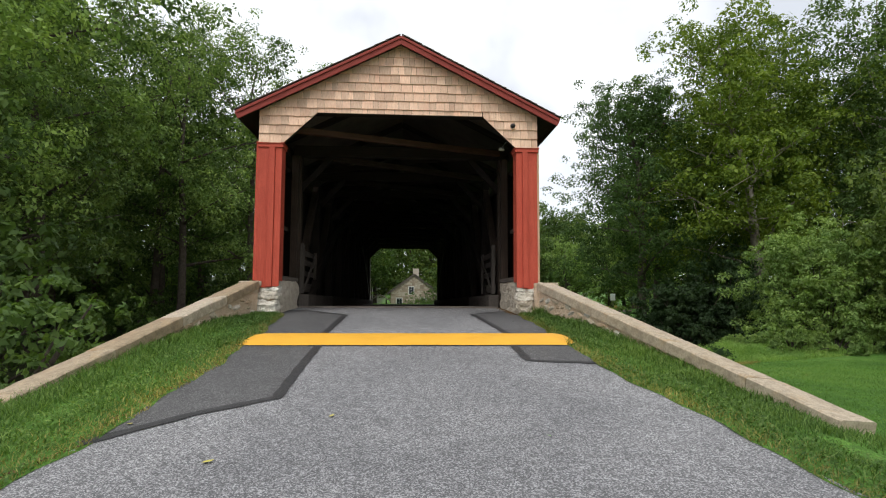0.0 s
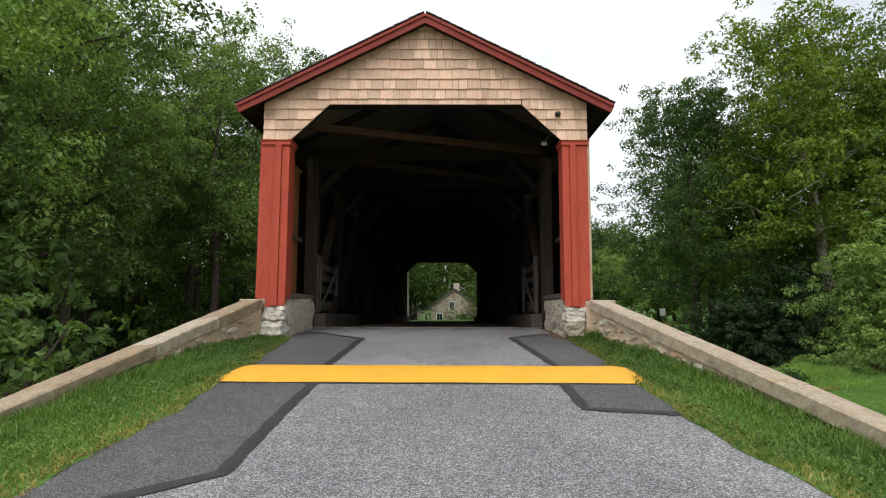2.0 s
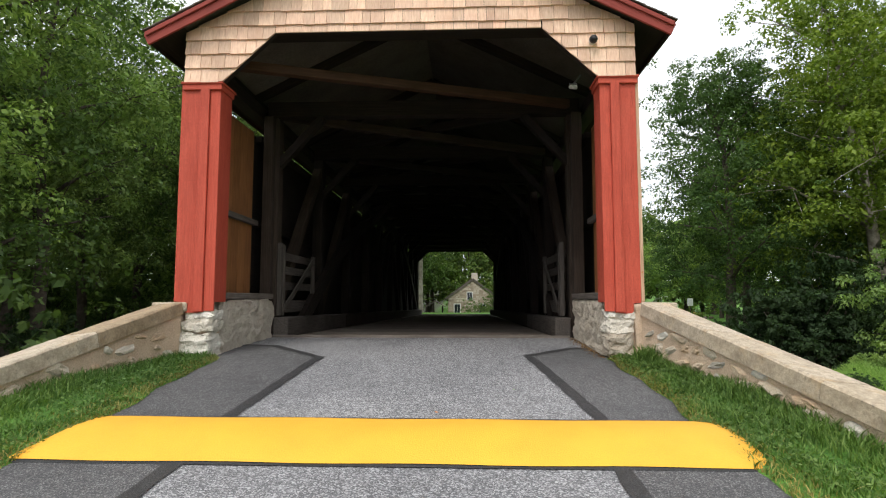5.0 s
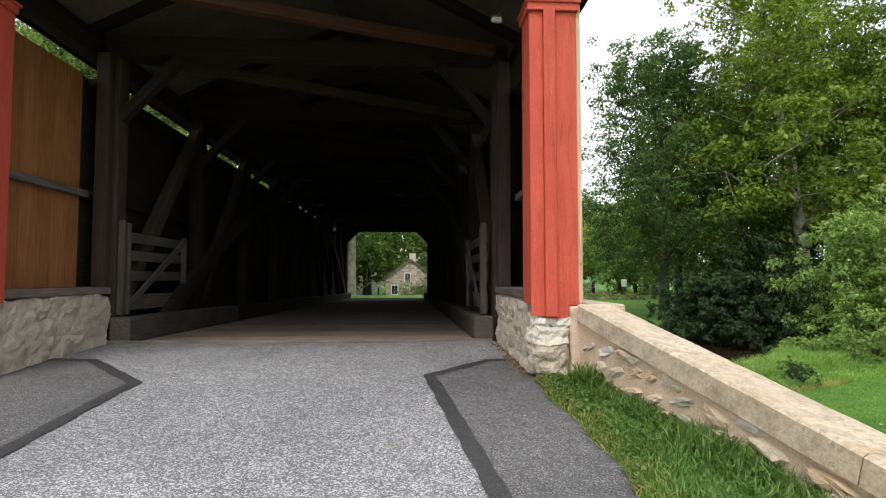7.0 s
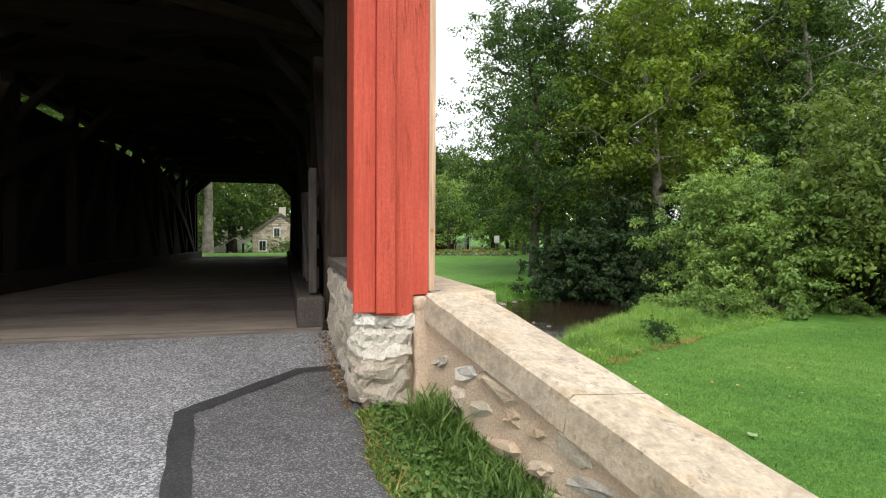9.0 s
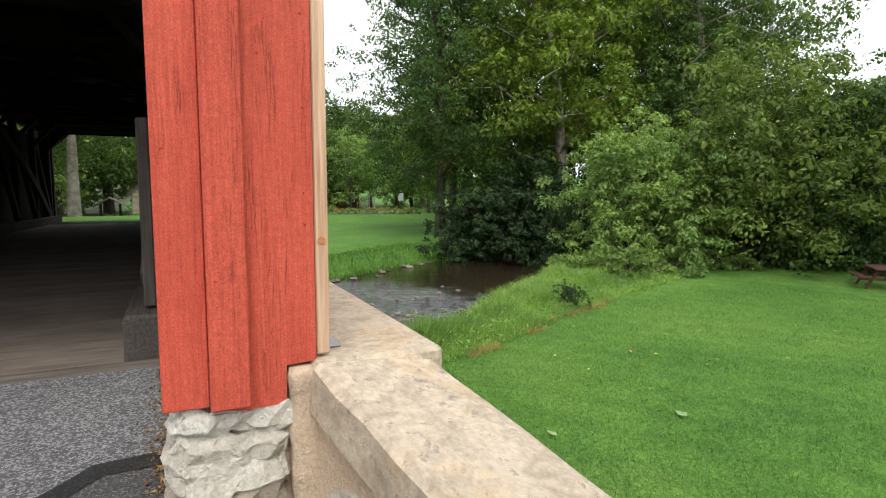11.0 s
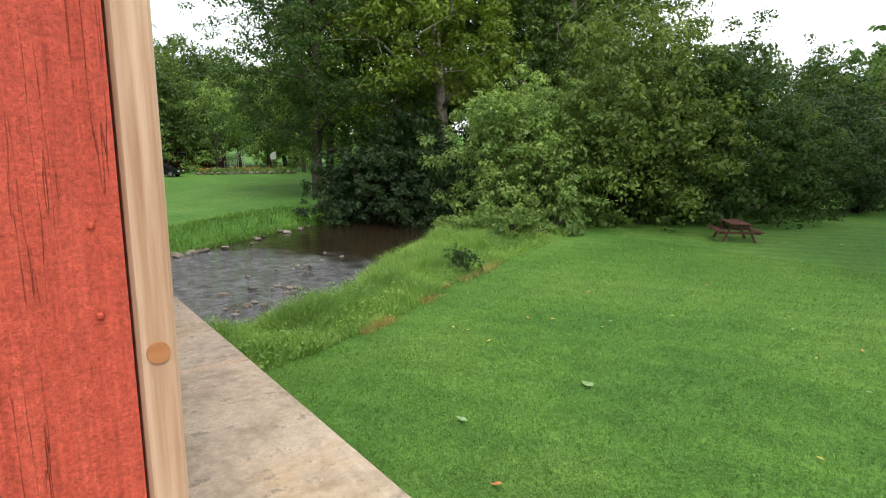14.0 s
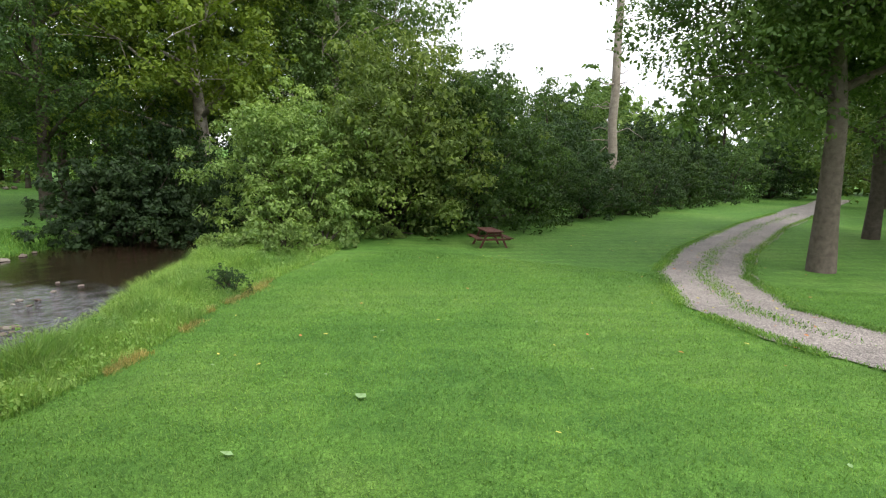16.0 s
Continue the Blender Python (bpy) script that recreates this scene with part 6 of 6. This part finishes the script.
spots = [(9.3, 15.7, 3.2, LEAF_P), (7.05, 16.0, 2.2, LEAF_P), (14.5, 13.7, 1.2, LEAF_R), (6.4, 14.6, 1.8, LEAF_R)]
for _ in range(90):
    spots.append((rr.uniform(8, 32), rr.uniform(9, 26), rr.uniform(0.7, 1.5), rr.choice((LEAF_Y, LEAF_Y, LEAF_P, LEAF_R))))
for x, y, s, me in spots:
    if float(along(RIVER, [x], [y])[0][0]) > 6.5:
        solo("fallen_leaf", me, None, "fallen leaf lying on the mown lawn", "leaf", "leaves on the lawn", m=pose(x, y, land_z(x, y) + 0.055, rr.uniform(-15, 15), rr.uniform(-15, 15), rr.uniform(0, 360)) @ Matrix.Scale(s, 4))


# litter of dry leaves at the foot of the abutment and along the road's edge
lit = []
for _ in range(520):
    y = rg.uniform(11.1, 13.1)
    lit.append((2.17 - abs(rg.normal()) * 0.06, y, road_z(y) + 0.012))
for _ in range(520):
    y = rg.uniform(3.6, 9.2)
    lit.append((edge_l(y) - 0.02 + rg.normal() * 0.035, y, road_z(y) + 0.02))
for _ in range(260):
    y = rg.uniform(9.0, 11.0)
    lit.append((edge_r(y) + 0.02 + rg.normal() * 0.035, y, road_z(y) + 0.02))
lit = np.array(lit)
tagged(new("leaf_litter", quads_mesh("leaf_litter", leaf_cloud(lit, np.full(len(lit), 0.012), np.full(len(lit), 1), 0.018, rg, 0.4, 0.0), 4, M_LITTER)), "dry brown leaf litter along the road's edge", "leaf litter", kind="stuff")


# ---------------------------------------------------------------- picnic table
def build_picnic_table(x, y, turn):
    ob = thing("picnic_table", pose(x, y, land_z(x, y), 0, 0, turn), "weathered red-brown wooden picnic table on the lawn", "picnic table")
    B = BASE[ob.name]

    def w(p):
        return tuple(B @ Vector(p))
    up = (0, 0, 1)
    for k in range(5):
        plank("top_board", w((-0.92, -0.30 + 0.15 * k, 0.74)), w((0.92, -0.30 + 0.15 * k, 0.74)), 0.142, 0.038, M_TABLE, ob, up)
    for s in (-1, 1):
        for k in range(2):
            plank("bench_board", w((-0.92, s * (0.64 + 0.14 * k), 0.44)), w((0.92, s * (0.64 + 0.14 * k), 0.44)), 0.13, 0.038, M_TABLE, ob, up)
        ax = B.to_3x3() @ Vector((1, 0, 0))
        plank("bench_bearer", w((s * 0.68, -0.78, 0.38)), w((s * 0.68, 0.78, 0.38)), 0.09, 0.04, M_TABLE, ob, ax)
        plank("top_bearer", w((s * 0.68, -0.34, 0.68)), w((s * 0.68, 0.34, 0.68)), 0.09, 0.04, M_TABLE, ob, ax)
        for q in (-1, 1):
            plank("leg", w((s * 0.64, q * 0.62, -0.02)), w((s * 0.64, q * 0.26, 0.72)), 0.09, 0.04, M_TABLE, ob, ax)
        plank("brace", w((s * 0.60, 0, 0.40)), w((s * 0.12, 0, 0.71)), 0.07, 0.035, M_TABLE, ob, (0, 1, 0))


build_picnic_table(26.0, 21.65, 42)


# ---------------------------------------------------------------- dead snag
def build_snag():
    x, y = 53.2, 23.4
    ob = thing("dead_snag", pose(x, y, land_z(x, y) - 0.2), "tall bare grey dead tree trunk with broken stubs", "dead tree")
    py = random.Random(3)
    pts = [(py.uniform(-0.1, 0.1) + 0.02 * i, py.uniform(-0.1, 0.1), 2.5 * i) for i in range(11)]
    part("trunk", tube(pts, [0.43 - 0.016 * i for i in range(11)], 10, 0.06, py), M_SNAG, ob, smooth=True)
    for k in range(26):
        z = py.uniform(4, 20)
        a = py.uniform(0, 6.28)
        le = py.uniform(0.6, 2.6)
        c, s = math.cos(a), math.sin(a)
        p = [(0.3 * c, 0.3 * s, z), (le * 0.5 * c, le * 0.5 * s, z + py.uniform(-0.1, 0.5)), (le * c + py.uniform(-.3, .3), le * s, z + py.uniform(-0.5, 0.7))]
        part("dead_branch", tube(p, [0.06, 0.04, 0.012], 5), M_SNAG, ob)


build_snag()


# ---------------------------------------------------------------- far side: house, shelter, car, garden
def build_stone_house():
    x0, y0, gz = 1.25, 87.0, -0.9
    ob = thing("stone_house", pose(x0, y0, gz), "small tan fieldstone house with steep grey gable roof", "house")
    wall = [(-3.5, 0), (3.5, 0), (3.5, 2.95), (0, 5.5), (-3.5, 2.95)]
    part("wall", prism(wall, (0, 10)), M_HOUSESTONE, ob, "rubble stone walls")
    for s in (-1, 1):
        a, b = Vector((s * 3.9, 0, 2.66)), Vector((0, 0, 5.5))
        nrm = Vector((s * 2.84, 0, 3.9)).normalized()
        poly = [((v + nrm * k).x, (v + nrm * k).z) for v, k in ((a, 0.02), (b, 0.02), (b, 0.17), (a, 0.17))]
        part("roof", prism(poly, (-0.25, 10.2)), M_ROOF, ob, "grey roof slope")
        part("verge_board", prism([((v + nrm * k).x, (v + nrm * k).z) for v, k in ((a, -0.12), (b, -0.12), (b, 0.02), (a, 0.02))], (-0.24, -0.18)), M_GREYWOOD, ob, "weathered verge board")
    part("chimney", moved(cbox(0.9, 0.8, 1.5, 0.03), pose(0.3, 1.2, 5.7)), M_HOUSESTONE, ob)
    for wx, wz, ww, wh in ((-0.4, 3.1, 0.75, 1.1), (1.4, 1.3, 0.85, 1.3), (-2.2, 1.3, 0.85, 1.3)):
        win = part("window", moved(cbox(ww + 0.16, 0.10, wh + 0.16, 0.01), pose(wx, -0.02, wz)), M_WHITE, ob, "white framed window")
        part("pane", moved(cbox(ww * 0.45, 0.03, wh * 0.94, 0.005), pose(wx - ww * 0.24, -0.07, wz)), M_GLASS, win)
        part("pane", moved(cbox(ww * 0.45, 0.03, wh * 0.94, 0.005), pose(wx + ww * 0.24, -0.07, wz)), M_GLASS, win)
    part("lean_to", joined(prism([(3.5, 0), (6.0, 0), (6.0, 1.7), (3.5, 2.3)], (1, 8))), M_HOUSESTONE, ob)
    # stones of the gable
    r5 = random.Random(8)
    count = 0
    z = 0.1
    while z < 5.2:
        h = r5.uniform(0.22, 0.36)
        lim = 3.45 if z < 2.9 else max(0, 3.45 * (5.35 - z - h) / 2.55)
        x = -lim
        while x < lim - 0.15 and count < 290:
            w = min(r5.uniform(0.3, 0.65), lim - x)
            if w > 0.14 and not any(abs(x + w / 2 - wx) < ww / 2 + 0.2 and abs(z + h / 2 - wz) < wh / 2 + 0.22 for wx, wz, ww, wh in ((-0.4, 3.1, 0.75, 1.1), (1.4, 1.3, 0.85, 1.3), (-2.2, 1.3, 0.85, 1.3))):
                part("stone", mesh_of("stone", cbox(w - 0.04, 0.1, h - 0.04, 0.03, 0.012, r5), M_HOUSESTONE), M_HOUSESTONE, ob, m=pose(x + w / 2, -0.01, z + h / 2))
                count += 1
            x += w
        z += h


build_stone_house()


def build_shelter():
    ob = thing("garden_shelter", pose(-3.2, 72, -0.75), "small open wooden shelter with a shingle roof", "shelter")
    for sx in (-0.8, 0.8):
        for sy in (-0.6, 0.6):
            part("post", moved(cbox(0.12, 0.12, 1.7, 0.01), pose(sx, sy, 0.85)), M_SHADEDWOOD, ob)
    for s in (-1, 1):
        part("roof", prism([(s * 1.25, 1.55), (0, 2.25), (0, 2.35), (s * 1.25, 1.65)], (-1, 1)), M_ROOF, ob)


build_shelter()
YARD = tree_meshes("yard", 530, 19, 5.2, 0.42, 26000, 0.2, M_LEAF, M_PALEBARK, 80, 0.2, 0.5, 0.13)
plant("yard_tree", -3.6, 53, YARD, "yard tree with a pale mottled trunk beyond the bridge", "tree", "far trees", 30, 0.95)
plant("yard_shrub", 1.8, 76, UNDER[0], "rounded green shrub before the stone house", "shrub", "yard shrubs", 0, 0.95)
plant("yard_shrub", 4.3, 80, UNDER[2], "rounded green shrub before the stone house", "shrub", "yard shrubs", 80, 1.3)
plant("yard_shrub", -1.2, 74, VINE, "low yellow-green flowering shrub before the stone house", "shrub", "yard shrubs", 10, 0.7)


plant("yard_shrub", -0.6, 66, VINE, "low yellow-green flowering shrub before the stone house", "shrub", "yard shrubs", 40, 0.8)
plant("yard_shrub", 2.6, 69, VINE, "low yellow-green flowering shrub before the stone house", "shrub", "yard shrubs", 140, 0.9)


def build_fence():
    ob = thing("rail_fence", pose(-4, 66, land_z(-4, 66)), "low weathered split-rail fence across the yard", "fence")
    for k in range(7):
        x = -12 + 2.4 * k
        p = part("post", moved(cbox(0.12, 0.12, 1.1, 0.01), pose(x + 4, 0, 0.5)), M_GREYWOOD, ob)
        if k < 6:
            for z in (0.45, 0.85):
                part("rail", moved(cbox(2.4, 0.06, 0.1, 0.01), pose(x + 5.2, 0, z)), M_GREYWOOD, ob)


build_fence()


def build_car(x, y, turn):
    gz = land_z(x, y)
    ob = thing("parked_car", pose(x, y, gz, 0, 0, turn), "black parked sedan car at the edge of the far lawn", "car")
    low = [(-2.15, 0.35), (-2.25, 0.62), (-2.1, 0.92), (-1.2, 0.98), (1.0, 0.92), (1.95, 0.78), (2.2, 0.55), (2.15, 0.3), (1.75, 0.26), (-1.7, 0.26)]
    part("body", prism(low, (-0.86, 0.86)), M_CARPAINT, ob)
    part("cabin", joined(prism([(-1.75, 0.93), (-1.05, 1.40), (-0.1, 1.46), (0.45, 1.38), (1.2, 0.90)], (-0.72, 0.72))), M_CARPAINT, ob)
    for s in (-1, 1):
        part("side_window", prism([(-1.35, 0.99), (-0.95, 1.33), (-0.28, 1.38), (-0.28, 0.98)], (s * 0.715, s * 0.735)), M_GLASS, ob, "dark side window")
        part("side_window", prism([(-0.2, 0.98), (-0.2, 1.38), (0.36, 1.31), (0.9, 0.96)], (s * 0.715, s * 0.735)), M_GLASS, ob, "dark side window")
        part("headlight", moved(cbox(0.12, 0.34, 0.12, 0.03), pose(2.1, s * 0.6, 0.62)), M_WHITE, ob, "clear headlight")
        part("taillight", moved(cbox(0.08, 0.34, 0.12, 0.02), pose(-2.2, s * 0.6, 0.75)), M_RED, ob, "red tail light")
        for wx in (-1.32, 1.32):
            wheel = part("wheel", tube([(wx, s * 0.7, 0.32), (wx, s * 0.89, 0.32)], [0.32, 0.32], 20), M_RUBBER, ob, "black tyre")
            part("rim", tube([(wx, s * 0.885, 0.32), (wx, s * 0.90, 0.32)], [0.21, 0.19], 14), M_STEEL, wheel, "silver rim")


build_car(16.4, 79.6, -38)
DRIVE = ((-20, 103), (0, 95), (10, 86.5), (16.4, 80.6))
solo("driveway", path_band(DRIVE, 2.2), M_GRAVEL, "pale gravel driveway beyond the far lawn", "driveway", kind="structure")


def build_brick_building():
    ob = thing("brick_building", pose(24.2, 98, land_z(24.2, 98), 0, 0, -16), "low red brick outbuilding half hidden by trees", "building")
    part("wall", moved(cbox(9, 6, 3.2, 0.02), pose(0, 0, 1.5)), M_RUSTBRICK, ob)
    part("roof", prism([(-4.9, 3.0), (4.9, 3.0), (3.9, 4.4), (-3.9, 4.4)], (-3.4, 3.4)), M_ROOF, ob)
    for k in range(4):
        win = part("window", moved(cbox(1.2, 0.1, 1.3, 0.02), pose(-3.3 + 2.2 * k, -3.02, 1.8)), M_WHITE, ob, "white window frame")
        part("pane", moved(cbox(1.0, 0.06, 1.1, 0.01), pose(-3.3 + 2.2 * k, -3.07, 1.8)), M_GLASS, win)


build_brick_building()


def build_garden_bed():
    x, y = 27.0, 82.5
    ob = thing("flower_bed", pose(x, y, land_z(x, y), 0, 0, -10), "raised flower bed with mixed blooms and a stone edge", "flower bed")
    r6, p6 = np.random.default_rng(4), random.Random(4)
    cen = np.stack([r6.uniform(-6, 5, 60), r6.uniform(-1.2, 1.2, 60), r6.uniform(0.15, 0.5, 60)], 1)
    part("foliage", quads_mesh("foliage", leaf_cloud(cen, np.full(60, 0.5), np.full(60, 45), 0.2, r6), 4, M_LEAF_BRIGHT), None, ob)["kind"] = "stuff"
    flo = np.stack([r6.uniform(-6, 5, 40), r6.uniform(-1.3, 1.0, 40), r6.uniform(0.4, 0.75, 40)], 1)
    part("flowers", quads_mesh("flowers", leaf_cloud(flo, np.full(40, 0.25), np.full(40, 12), 0.14, r6), 4, M_REDLEAF), None, ob, "orange and red blooms")["kind"] = "stuff"
    for k in range(16):
        part("edge_stone", mesh_of("edge_stone", stone_body((0.6, 0.4, 0.35), p6), M_ROCK), M_ROCK, ob, m=pose(-6 + 0.75 * k, -1.5 + 0.15 * math.sin(k), 0.12, 0, 0, 20 * k))


build_garden_bed()


def build_sign():
    x, y = 33.6, 91.5
    ob = thing("white_sign", pose(x, y, land_z(x, y), 0, 0, -20), "small white sign on a thin post", "sign")
    part("post", moved(cbox(0.1, 0.1, 1.9, 0.01), pose(0, 0, 0.95)), M_GREYWOOD, ob)
    part("panel", moved(cbox(0.8, 0.05, 1.1, 0.01), pose(0, -0.08, 2.0)), M_WHITE, ob, "plain white panel")


build_sign()


def build_steps():
    x, y = 28.6, 93.5
    ob = thing("garden_steps", pose(x, y, land_z(x, y), 0, 0, -30), "white wooden stair with handrails in the far garden", "stairs")
    for k in range(7):
        part("tread", moved(cbox(1.2, 0.3, 0.05, 0.01), pose(0.35 * k - 1, 0, 0.25 + 0.25 * k)), M_WHITE, ob)
    for s in (-0.6, 0.6):
        part("handrail", tube([(-1.2, s, 1.0), (1.3, s, 2.8), (2.4, s, 2.8)], [0.06, 0.06, 0.06], 6), M_WHITE, ob)
        for k in range(4):
            part("baluster", tube([(-1.1 + 0.8 * k, s, 0.1), (-1.1 + 0.8 * k, s, 1.1 + 0.55 * k)], [0.05, 0.05], 6), M_WHITE, ob)


build_steps()
plant("young_tree", 12.2, 81.5, FAR[2], "young green lawn tree beside the driveway", "tree", "far trees", 20, 0.55)
plant("young_tree", 9.6, 84, FAR[2], "young green lawn tree beside the driveway", "tree", "far trees", 150, 0.6)
